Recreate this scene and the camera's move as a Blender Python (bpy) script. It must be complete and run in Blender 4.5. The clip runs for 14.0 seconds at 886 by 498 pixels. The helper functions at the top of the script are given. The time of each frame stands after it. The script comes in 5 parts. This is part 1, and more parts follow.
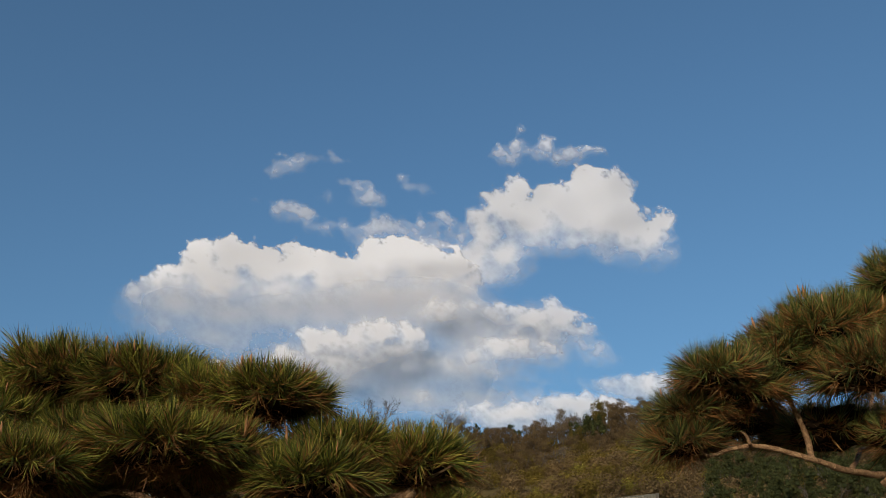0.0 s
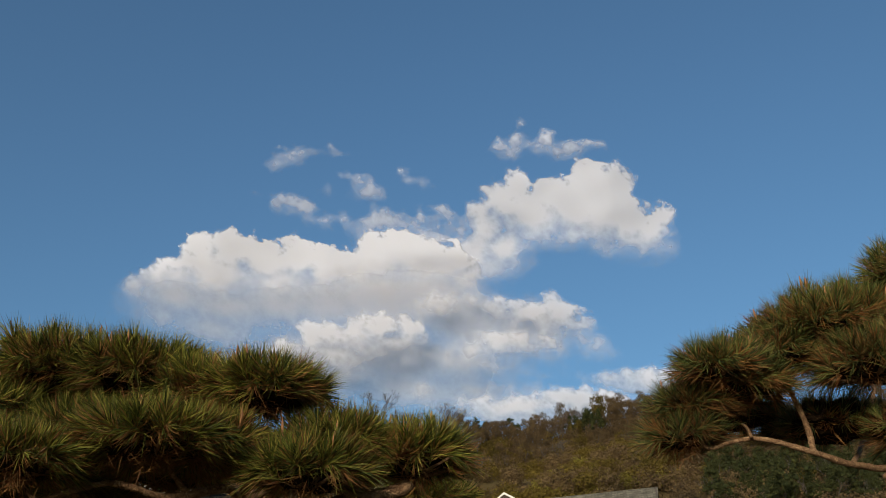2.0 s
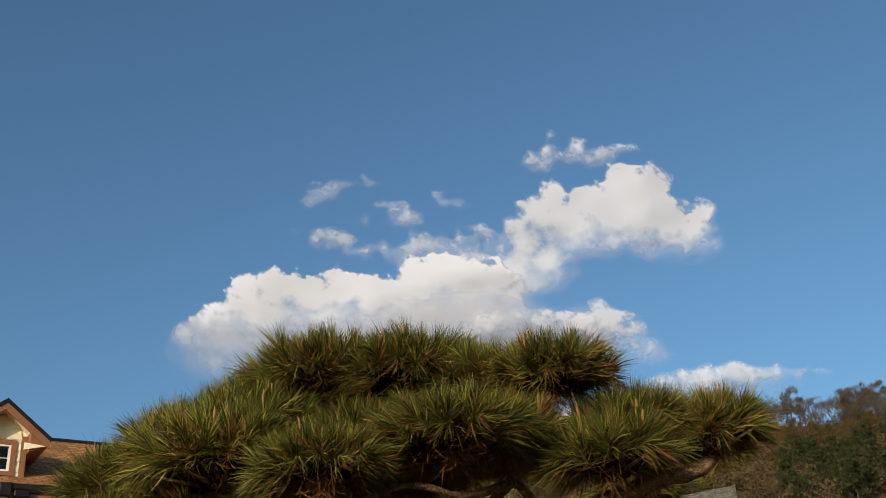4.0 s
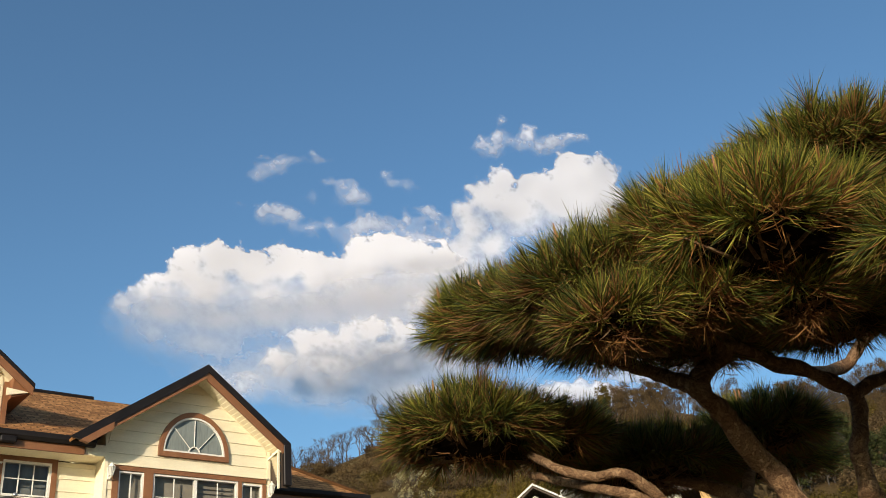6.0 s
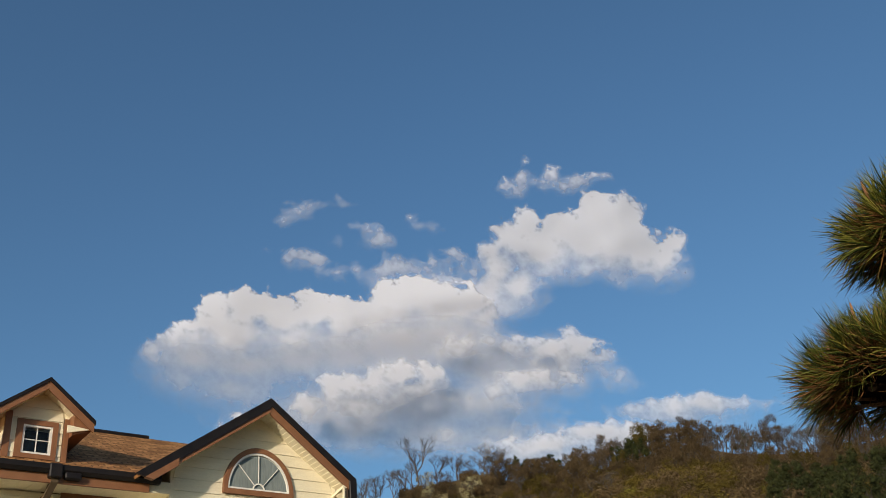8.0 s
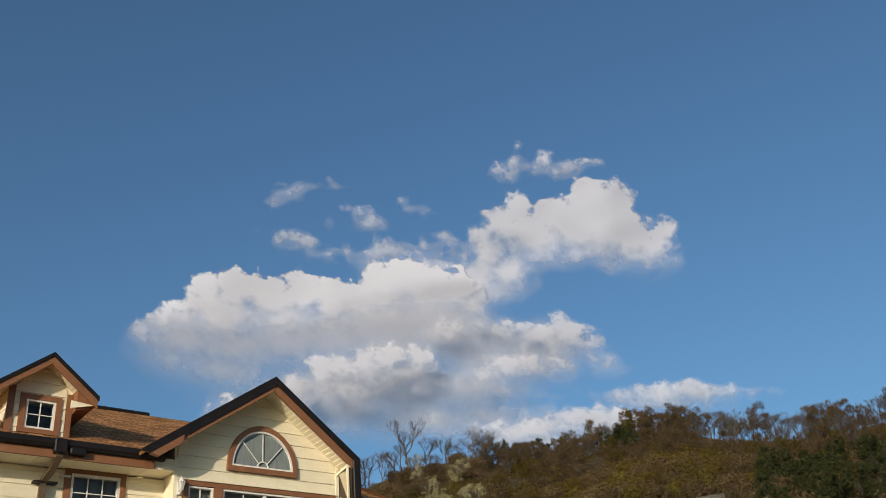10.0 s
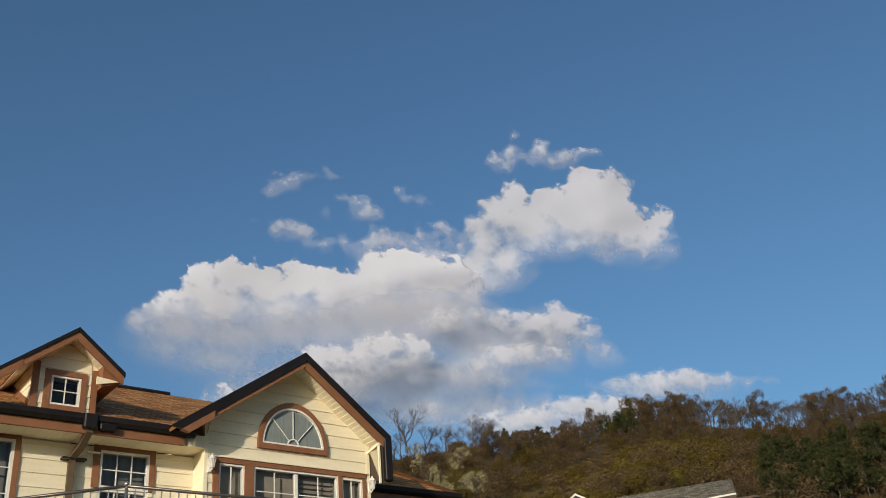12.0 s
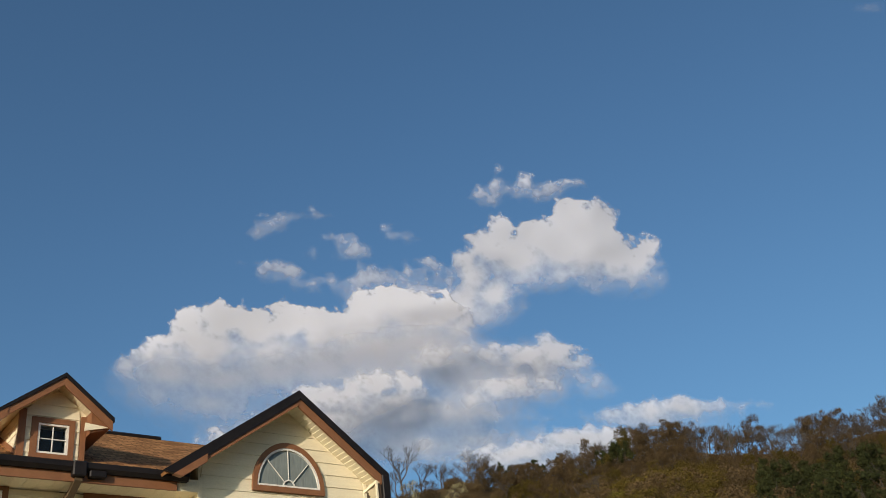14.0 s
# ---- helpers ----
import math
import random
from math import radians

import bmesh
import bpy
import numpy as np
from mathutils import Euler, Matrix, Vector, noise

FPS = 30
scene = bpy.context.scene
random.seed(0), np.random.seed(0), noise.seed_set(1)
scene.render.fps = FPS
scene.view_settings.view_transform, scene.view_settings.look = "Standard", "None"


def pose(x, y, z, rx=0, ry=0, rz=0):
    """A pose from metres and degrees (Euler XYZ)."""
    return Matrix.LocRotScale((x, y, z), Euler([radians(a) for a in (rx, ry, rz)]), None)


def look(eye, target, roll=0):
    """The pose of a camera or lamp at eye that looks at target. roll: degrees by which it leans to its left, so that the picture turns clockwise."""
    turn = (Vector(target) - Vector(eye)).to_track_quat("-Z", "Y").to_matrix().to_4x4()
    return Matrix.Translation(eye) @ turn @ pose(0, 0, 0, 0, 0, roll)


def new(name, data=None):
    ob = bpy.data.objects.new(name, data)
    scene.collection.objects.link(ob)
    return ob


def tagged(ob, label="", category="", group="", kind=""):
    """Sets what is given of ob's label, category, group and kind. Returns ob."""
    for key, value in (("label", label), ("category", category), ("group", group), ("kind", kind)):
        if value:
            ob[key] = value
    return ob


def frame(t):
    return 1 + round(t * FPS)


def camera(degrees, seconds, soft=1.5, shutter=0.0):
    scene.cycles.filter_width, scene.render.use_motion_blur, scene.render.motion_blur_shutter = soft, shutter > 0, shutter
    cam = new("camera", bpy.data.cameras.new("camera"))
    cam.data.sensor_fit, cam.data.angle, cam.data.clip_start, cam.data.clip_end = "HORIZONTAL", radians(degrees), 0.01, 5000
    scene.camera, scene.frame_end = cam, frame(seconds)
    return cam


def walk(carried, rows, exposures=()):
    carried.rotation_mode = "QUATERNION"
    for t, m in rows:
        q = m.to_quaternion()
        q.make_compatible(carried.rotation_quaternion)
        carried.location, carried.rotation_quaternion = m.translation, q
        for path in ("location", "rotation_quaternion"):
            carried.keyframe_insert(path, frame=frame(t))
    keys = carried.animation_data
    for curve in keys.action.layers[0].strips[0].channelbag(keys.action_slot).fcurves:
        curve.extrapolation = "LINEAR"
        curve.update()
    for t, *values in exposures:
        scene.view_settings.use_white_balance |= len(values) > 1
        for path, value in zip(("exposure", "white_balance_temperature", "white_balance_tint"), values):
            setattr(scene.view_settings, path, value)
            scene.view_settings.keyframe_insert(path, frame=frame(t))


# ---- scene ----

# ---------------------------------------------------------------- camera
cam = camera(49.0, 14.0, soft=0.75)
PATH = [
    (0.0, pose(-6.481, 1.231, 1.550, 117.51, 1.72, -38.76)),
    (0.5, pose(-6.476, 1.247, 1.551, 116.86, 1.82, -38.80)),
    (1.0, pose(-6.457, 1.253, 1.550, 116.16, 1.52, -38.20)),
    (1.5, pose(-6.453, 1.259, 1.553, 116.19, 1.58, -38.51)),
    (2.0, pose(-6.455, 1.257, 1.556, 117.13, 1.60, -38.84)),
    (2.2, pose(-6.477, 1.251, 1.548, 117.03, 1.64, -39.21)),
    (4.3, pose(-6.929, 1.925, 1.543, 120.06, 6.09, -33.55)),
    (4.5, pose(-6.988, 2.049, 1.543, 122.49, 6.58, -35.22)),
    (5.0, pose(-7.217, 2.338, 1.533, 123.17, 4.31, -40.08)),
    (5.5, pose(-7.352, 2.734, 1.487, 119.71, 1.56, -38.03)),
    (6.0, pose(-7.495, 3.137, 1.465, 117.22, 4.67, -38.11)),
    (6.5, pose(-7.636, 3.444, 1.443, 115.74, 5.41, -37.27)),
    (7.0, pose(-7.650, 3.735, 1.498, 116.89, 4.48, -37.27)),
    (7.5, pose(-7.626, 3.982, 1.539, 118.66, 5.46, -37.07)),
    (8.0, pose(-7.775, 4.088, 1.492, 119.85, 4.98, -36.20)),
    (8.5, pose(-7.764, 4.162, 1.527, 119.76, 4.49, -36.20)),
    (9.0, pose(-7.744, 4.189, 1.531, 119.29, 4.11, -36.87)),
    (9.2, pose(-7.779, 4.130, 1.514, 118.97, 4.13, -36.79)),
    (11.3, pose(-8.177, 5.000, 1.494, 118.91, 5.05, -37.61)),
    (11.5, pose(-8.186, 5.038, 1.482, 119.26, 5.79, -36.31)),
    (12.0, pose(-8.223, 5.254, 1.490, 118.20, 4.60, -37.29)),
    (12.5, pose(-8.275, 5.500, 1.519, 119.87, 7.09, -35.77)),
    (13.0, pose(-8.337, 5.621, 1.508, 118.39, 5.54, -36.26)),
    (13.5, pose(-8.293, 5.583, 1.523, 119.41, 4.01, -36.22)),
    (14.0, pose(-8.106, 5.536, 1.554, 120.32, 6.66, -36.96)),
]
walk(cam, PATH, exposures=[(0.0, 0.05, 6620, 9), (2.2, 0.05, 6620, 9), (4.5, 0.22, 6700, 9), (5.0, 0.25, 6700, 9), (6.0, 0.42, 6650, 10), (6.5, 0.35, 6650, 10), (7.5, 0.06, 6450, 11), (9.0, -0.06, 6400, 11), (14.0, -0.07, 6400, 11)])

# ---------------------------------------------------------------- light
SUN = Vector((-1.3, -0.80, 0.38)).normalized()
world = bpy.data.worlds.new("sky")
scene.world = world
world.use_nodes = True
wn = world.node_tree.nodes
sky = wn.new("ShaderNodeTexSky")
sky.sky_type = "NISHITA"
sky.sun_disc = False
sky.sun_elevation = math.asin(SUN.z)
sky.sun_rotation = math.atan2(SUN.x, SUN.y)
sky.air_density, sky.dust_density, sky.ozone_density = 1.0, 2.4, 4.1
wn["Background"].inputs["Strength"].default_value = 0.138
hue = wn.new("ShaderNodeMix")
hue.data_type, hue.blend_type = "RGBA", "MULTIPLY"
hue.inputs[0].default_value = 1.0
hue.inputs[7].default_value = (0.925, 1.035, 0.985, 1)
world.node_tree.links.new(sky.outputs[0], hue.inputs[6])
world.node_tree.links.new(hue.outputs[2], wn["Background"].inputs["Color"])
sun = new("sun", bpy.data.lights.new("sun", "SUN"))
sun.data.energy, sun.data.angle, sun.data.color = 4.1, radians(0.5), (1.0, 0.865, 0.69)
sun.matrix_world = look(SUN * 50, (0, 0, 0))


# ---------------------------------------------------------------- materials
def mat(name, rough=0.8, metal=0.0, spec=0.3):
    m = bpy.data.materials.new(name)
    m.use_nodes = True
    b = m.node_tree.nodes["Principled BSDF"]
    b.inputs["Roughness"].default_value = rough
    b.inputs["Metallic"].default_value = metal
    b.inputs["Specular IOR Level"].default_value = spec
    return m, m.node_tree.nodes, m.node_tree.links, b


def ramp(n, l, fac, stops):
    r = n.new("ShaderNodeValToRGB")
    while len(r.color_ramp.elements) < len(stops):
        r.color_ramp.elements.new(0.5)
    for e, (p, c) in zip(r.color_ramp.elements, stops):
        e.position, e.color = p, (*c, 1)
    l.new(fac, r.inputs[0])
    return r.outputs[0]


def noisy(n, scale, detail=5.0, rough=0.6, where="Object", stretch=None):
    co = n.new("ShaderNodeTexCoord")
    t = n.new("ShaderNodeTexNoise")
    t.inputs["Scale"].default_value, t.inputs["Detail"].default_value, t.inputs["Roughness"].default_value = scale, detail, rough
    lk = t.id_data.links
    if stretch:
        mp = n.new("ShaderNodeMapping")
        mp.inputs["Scale"].default_value = stretch
        lk.new(co.outputs[where], mp.inputs[0])
        lk.new(mp.outputs[0], t.inputs["Vector"])
    else:
        lk.new(co.outputs[where], t.inputs["Vector"])
    return t


def mixed(n, l, a, b, fac, kind="MULTIPLY"):
    m = n.new("ShaderNodeMix")
    m.data_type, m.blend_type = "RGBA", kind
    if hasattr(fac, "links"):
        l.new(fac, m.inputs[0])
    else:
        m.inputs[0].default_value = fac
    for k, v in ((6, a), (7, b)):
        if hasattr(v, "links"):
            l.new(v, m.inputs[k])
        else:
            m.inputs[k].default_value = (*v, 1)
    return m.outputs[2]


def bumped(n, l, b, h, strength=0.3, dist=0.01):
    u = n.new("ShaderNodeBump")
    u.inputs["Strength"].default_value, u.inputs["Distance"].default_value = strength, dist
    l.new(h, u.inputs["Height"])
    l.new(u.outputs[0], b.inputs["Normal"])


def plain(name, lo, hi, scale=6.0, rough=0.7, metal=0.0, spec=0.3, bump=0.15, stretch=None, per_object=0.0):
    """Two-scale mottled surface between two colours."""
    m, n, l, b = mat(name, rough, metal, spec)
    big, fine = noisy(n, scale, stretch=stretch), noisy(n, scale * 14, 3, stretch=stretch)
    c = ramp(n, l, big.outputs[0], [(0.3, lo), (0.7, hi)])
    g = ramp(n, l, fine.outputs[0], [(0.3, (0.86, 0.86, 0.86)), (0.7, (1, 1, 1))])
    c = mixed(n, l, c, g, 1.0)
    if per_object:
        info = n.new("ShaderNodeObjectInfo")
        v = ramp(n, l, info.outputs["Random"], [(0, (1 - per_object,) * 3), (1, (1, 1, 1))])
        c = mixed(n, l, c, v, 1.0)
    l.new(c, b.inputs["Base Color"])
    bumped(n, l, b, fine.outputs[0], bump, 0.004)
    return m


def island(name, cols, rough=0.6, spec=0.25, translucent=0.0):
    """Leaves and needles: each island takes its own tone."""
    m, n, l, b = mat(name, rough, 0, spec)
    geo = n.new("ShaderNodeNewGeometry")
    stops = [(i / max(1, len(cols) - 1), c) for i, c in enumerate(cols)]
    c = ramp(n, l, geo.outputs["Random Per Island"], stops)
    patch = noisy(n, 1.2 if translucent < 0.3 else 0.04, 3)
    v = ramp(n, l, patch.outputs[0], [(0.32, (0.6, 0.6, 0.6)), (0.68, (1.3, 1.25, 1.1))])
    c = mixed(n, l, c, v, 1.0)
    if translucent > 0.3:
        leafy_grain = noisy(n, 1.1, 6, 0.75)
        c = mixed(n, l, c, ramp(n, l, leafy_grain.outputs[0], [(0.36, (0.62, 0.62, 0.6)), (0.62, (1.25, 1.25, 1.2))]), 1.0)
        bumped(n, l, b, leafy_grain.outputs[0], 0.3, 0.2)
    l.new(c, b.inputs["Base Color"])
    if translucent:
        tr = n.new("ShaderNodeBsdfTranslucent")
        l.new(c, tr.inputs[0])
        mx = n.new("ShaderNodeMixShader")
        mx.inputs[0].default_value = translucent
        l.new(b.outputs[0], mx.inputs[1])
        l.new(tr.outputs[0], mx.inputs[2])
        l.new(mx.outputs[0], n["Material Output"].inputs[0])
    return m


def glass(name, tint, rough=0.03):
    m, n, l, b = mat(name, rough, 0, 0.5)
    n.remove(b)
    gl, tr, fr, mx = n.new("ShaderNodeBsdfGlossy"), n.new("ShaderNodeBsdfTransparent"), n.new("ShaderNodeFresnel"), n.new("ShaderNodeMixShader")
    gl.inputs["Roughness"].default_value = rough
    tr.inputs[0].default_value = (*tint, 1)
    fr.inputs["IOR"].default_value = 1.45
    l.new(fr.outputs[0], mx.inputs[0])
    l.new(tr.outputs[0], mx.inputs[1])
    l.new(gl.outputs[0], mx.inputs[2])
    l.new(mx.outputs[0], n["Material Output"].inputs[0])
    return m


def shingle_mat(name, lo, hi, rowh=0.14, wide=0.32):
    m, n, l, b = mat(name, 0.95, 0, 0.15)
    co = n.new("ShaderNodeTexCoord")
    br = n.new("ShaderNodeTexBrick")
    br.inputs["Scale"].default_value = 1.0
    br.inputs["Brick Width"].default_value, br.inputs["Row Height"].default_value = wide, rowh
    br.inputs["Mortar Size"].default_value, br.inputs["Mortar Smooth"].default_value = 0.014, 0.3
    br.inputs["Color1"].default_value, br.inputs["Color2"].default_value = (*lo, 1), (*hi, 1)
    br.inputs["Mortar"].default_value = (*[v * 0.35 for v in lo], 1)
    l.new(co.outputs["UV"], br.inputs["Vector"])
    g = noisy(n, 3.0)
    gr = noisy(n, 90.0, 2)
    c = mixed(n, l, br.outputs[0], ramp(n, l, g.outputs[0], [(0.3, (0.75, 0.75, 0.75)), (0.7, (1.1, 1.1, 1.1))]), 1.0)
    c = mixed(n, l, c, ramp(n, l, gr.outputs[0], [(0.35, (0.75, 0.75, 0.75)), (0.65, (1.15, 1.15, 1.15))]), 1.0)
    l.new(c, b.inputs["Base Color"])
    bumped(n, l, b, br.outputs["Fac"], -0.6, 0.02)
    return m


SIDING = plain("cream_siding", (0.76, 0.665, 0.47), (0.83, 0.745, 0.545), 2.0, 0.6, stretch=(1, 1, 6), per_object=0.06)
CREAM = plain("cream_paint", (0.77, 0.68, 0.48), (0.83, 0.75, 0.55), 3.0, 0.55)
BROWN = plain("brown_trim_paint", (0.205, 0.088, 0.040), (0.255, 0.115, 0.053), 4.0, 0.5)
GUTTER = plain("dark_brown_gutter", (0.009, 0.0075, 0.008), (0.018, 0.014, 0.013), 5.0, 0.5, spec=0.2)
PIPE = plain("brown_downpipe", (0.075, 0.05, 0.028), (0.11, 0.075, 0.042), 5.0, 0.55)
WHITE = plain("white_window_paint", (0.70, 0.67, 0.60), (0.77, 0.74, 0.67), 5.0, 0.4)
SHINGLE = shingle_mat("brown_shingles", (0.235, 0.104, 0.036), (0.49, 0.24, 0.092))
GREYSHINGLE = shingle_mat("grey_shingles", (0.085, 0.075, 0.056), (0.205, 0.182, 0.135), 0.24, 0.42)
GLASS = glass("window_glass", (0.75, 0.8, 0.82))
# Dark colour that stands in for the dimness of rooms behind the panes.
ROOMSHADE = plain("room_shade", (0.05, 0.048, 0.045), (0.09, 0.085, 0.078), 1.0, 0.9)
NET = plain("dim_net_curtain", (0.13, 0.13, 0.12), (0.24, 0.24, 0.22), 1.4, 0.95, stretch=(5, 1, 1))
CURTAIN = plain("grey_curtain", (0.25, 0.27, 0.25), (0.39, 0.41, 0.38), 3.0, 0.9, stretch=(8, 1, 1))
BLIND = plain("brown_blind", (0.27, 0.225, 0.17), (0.38, 0.325, 0.25), 3.0, 0.8)
TEAL = plain("teal_window_blind", (0.09, 0.16, 0.155), (0.16, 0.25, 0.24), 1.2, 0.6)
STEEL = plain("rail_steel", (0.42, 0.40, 0.37), (0.55, 0.52, 0.48), 8.0, 0.3, 0.9)
DARKSTEEL = plain("dark_rail_steel", (0.09, 0.075, 0.065), (0.14, 0.12, 0.10), 8.0, 0.35, 0.6)
BLACK = plain("black_plastic", (0.012, 0.012, 0.012), (0.03, 0.03, 0.03), 8.0, 0.5)
STUCCO = plain("grey_stucco", (0.29, 0.28, 0.22), (0.35, 0.335, 0.27), 0.6, 0.9)
TIMBER = plain("larch_cladding", (0.42, 0.25, 0.10), (0.60, 0.38, 0.16), 2.0, 0.7, stretch=(6, 6, 0.4), per_object=0.25)
FASCIA = plain("white_fascia", (0.52, 0.50, 0.45), (0.60, 0.58, 0.53), 2.0, 0.5)
SOFFITDARK = plain("dark_soffit", (0.05, 0.036, 0.026), (0.08, 0.055, 0.04), 2.0, 0.7)
DECK = plain("red_deck", (0.16, 0.05, 0.035), (0.22, 0.075, 0.05), 2.0, 0.7)
def bark_mat():
    """Scaly pine bark: plates parted by dark cracks."""
    m, n, l, b = mat("pine_bark", 0.95, 0, 0.15)
    cell = n.new("ShaderNodeTexVoronoi")
    cell.feature = "DISTANCE_TO_EDGE"
    cell.inputs["Scale"].default_value = 62.0
    tone = n.new("ShaderNodeTexVoronoi")
    tone.inputs["Scale"].default_value = 62.0
    tc = n.new("ShaderNodeTexCoord")
    warp, fine = noisy(n, 25.0, 4), noisy(n, 260.0, 3)
    add = n.new("ShaderNodeVectorMath")
    add.operation = "MULTIPLY_ADD"
    l.new(warp.outputs[1], add.inputs[0])
    add.inputs[1].default_value = (0.07, 0.07, 0.07)
    l.new(tc.outputs["Object"], add.inputs[2])
    l.new(add.outputs[0], cell.inputs["Vector"])
    l.new(add.outputs[0], tone.inputs["Vector"])
    c = ramp(n, l, tone.outputs["Color"], [(0.1, (0.12, 0.066, 0.036)), (0.5, (0.19, 0.112, 0.060)), (0.9, (0.28, 0.175, 0.098))])
    c = mixed(n, l, c, ramp(n, l, cell.outputs["Distance"], [(0.0, (0.55, 0.5, 0.47)), (0.10, (1, 1, 1))]), 1.0)
    c = mixed(n, l, c, ramp(n, l, fine.outputs[0], [(0.3, (0.65, 0.65, 0.65)), (0.7, (1.1, 1.1, 1.1))]), 1.0)
    l.new(c, b.inputs["Base Color"])
    bumped(n, l, b, cell.outputs["Distance"], 0.6, 0.012)
    return m


BARK = bark_mat()
# Near-black, so that the pad cores read as shade between the needles.
SHADECORE = plain("pad_shade_core", (0.008, 0.006, 0.004), (0.030, 0.019, 0.011), 40.0, 1.0, spec=0.0, bump=1.0)
TWIG = plain("grey_bark", (0.058, 0.048, 0.042), (0.105, 0.088, 0.075), 4.0, 0.95)
NEEDLE = island("pine_needles", [(0.015, 0.024, 0.006), (0.046, 0.062, 0.011), (0.120, 0.124, 0.018), (0.270, 0.242, 0.050)], 0.6, 0.15, 0.1)
# Grey-green needles of the second pine, darkened to put its partial shade into colour.
SHADEDNEEDLE = island("shaded_grey_green_needles", [(0.014, 0.022, 0.009), (0.038, 0.053, 0.015), (0.084, 0.097, 0.026), (0.175, 0.168, 0.050)], 0.6, 0.15, 0.1)
DRY = island("dry_pine_needles", [(0.090, 0.038, 0.014), (0.170, 0.070, 0.023), (0.250, 0.128, 0.042), (0.060, 0.036, 0.017)], 0.7, 0.2, 0.15)
BUD = plain("orange_bud", (0.22, 0.085, 0.035), (0.34, 0.17, 0.08), 60.0, 0.7)
OLIVE = island("olive_leaves", [(0.080, 0.062, 0.014), (0.112, 0.086, 0.019), (0.135, 0.100, 0.024), (0.092, 0.064, 0.019)], 0.8, 0.1, 0.35)
RUST = island("rusty_leaves", [(0.098, 0.068, 0.040), (0.128, 0.088, 0.048), (0.145, 0.100, 0.050), (0.080, 0.058, 0.038)], 0.85, 0.1, 0.35)
FRESH = island("fresh_leaves", [(0.120, 0.108, 0.020), (0.155, 0.135, 0.027), (0.180, 0.155, 0.038), (0.110, 0.090, 0.020)], 0.8, 0.1, 0.35)
CONIFER = island("conifer_leaves", [(0.028, 0.037, 0.016), (0.048, 0.057, 0.022), (0.072, 0.076, 0.026)], 0.8, 0.1, 0.31)
BLOSSOM = island("pale_blossom", [(0.450, 0.405, 0.208), (0.600, 0.540, 0.352), (0.330, 0.285, 0.112)], 0.8, 0.15, 0.35)


def ground_mat():
    m, n, l, b = mat("hill_grass", 0.95, 0, 0.1)
    a, c = noisy(n, 0.05, 6), noisy(n, 1.3, 4)
    col = ramp(n, l, a.outputs[0], [(0.3, (0.075, 0.048, 0.022)), (0.5, (0.095, 0.064, 0.024)), (0.72, (0.105, 0.078, 0.025))])
    col = mixed(n, l, col, ramp(n, l, c.outputs[0], [(0.3, (0.6, 0.6, 0.6)), (0.7, (1.2, 1.2, 1.2))]), 1.0)
    l.new(col, b.inputs["Base Color"])
    bumped(n, l, b, c.outputs[0], 0.6, 0.3)
    return m


GROUND = ground_mat()


def cloud_mat():
    """White cloud lit by the sun; its stored thickness thins it out towards the rim."""
    m, n, l, b = mat("cloud", 1.0, 0, 0)
    n.remove(b)
    thick, cap = n.new("ShaderNodeAttribute"), n.new("ShaderNodeAttribute")
    thick.attribute_name, cap.attribute_name = "thickness", "opacity"
    fluff, fine = noisy(n, 0.020, 8, 0.66), noisy(n, 0.11, 4, 0.6)

    def maths(kind, a, b, c=None):
        q = n.new("ShaderNodeMath")
        q.operation = kind
        for k, v in enumerate((a, b, c)):
            if v is None:
                continue
            if hasattr(v, "links"):
                l.new(v, q.inputs[k])
            else:
                q.inputs[k].default_value = v
        return q.outputs[0]
    torn = maths("MULTIPLY_ADD", maths("SUBTRACT", fluff.outputs[0], 0.5), 0.38, thick.outputs["Fac"])
    torn = maths("MULTIPLY_ADD", maths("SUBTRACT", fine.outputs[0], 0.5), 0.12, torn)
    mr = n.new("ShaderNodeMapRange")
    mr.interpolation_type = "SMOOTHSTEP"
    mr.inputs["From Min"].default_value, mr.inputs["From Max"].default_value = 0.0, 1.0
    l.new(torn, mr.inputs[0])
    df, tl, tp = n.new("ShaderNodeBsdfDiffuse"), n.new("ShaderNodeBsdfTranslucent"), n.new("ShaderNodeBsdfTransparent")
    df.inputs[0].default_value = tl.inputs[0].default_value = (0.605, 0.62, 0.715, 1)
    m1, m2 = n.new("ShaderNodeMixShader"), n.new("ShaderNodeMixShader")
    m1.inputs[0].default_value = 0.22
    l.new(df.outputs[0], m1.inputs[1])
    l.new(tl.outputs[0], m1.inputs[2])
    l.new(maths("MULTIPLY", mr.outputs[0], cap.outputs["Fac"]), m2.inputs[0])
    l.new(tp.outputs[0], m2.inputs[1])
    l.new(m1.outputs[0], m2.inputs[2])
    l.new(m2.outputs[0], n["Material Output"].inputs[0])
    return m


CLOUD = cloud_mat()


# ---------------------------------------------------------------- mesh helpers
def mesh_of(name, verts, faces, material, smooth=False):
    me = bpy.data.meshes.new(name)
    me.from_pydata([tuple(v) for v in verts], [], [tuple(f) for f in faces])
    me.materials.append(material)
    if smooth:
        me.polygons.foreach_set("use_smooth", [True] * len(me.polygons))
    me.update()
    return me


def part(name, bm, material, parent=None, label=""):
    me = bpy.data.meshes.new(name)
    bmesh.ops.recalc_face_normals(bm, faces=bm.faces[:])
    bm.to_mesh(me)
    bm.free()
    me.materials.append(material)
    ob = new(name, me)
    ob.parent = parent
    if label:
        ob["label"] = label
    return ob


def empty(name, at=(0, 0, 0)):
    ob = new(name)
    ob.location = at
    return ob


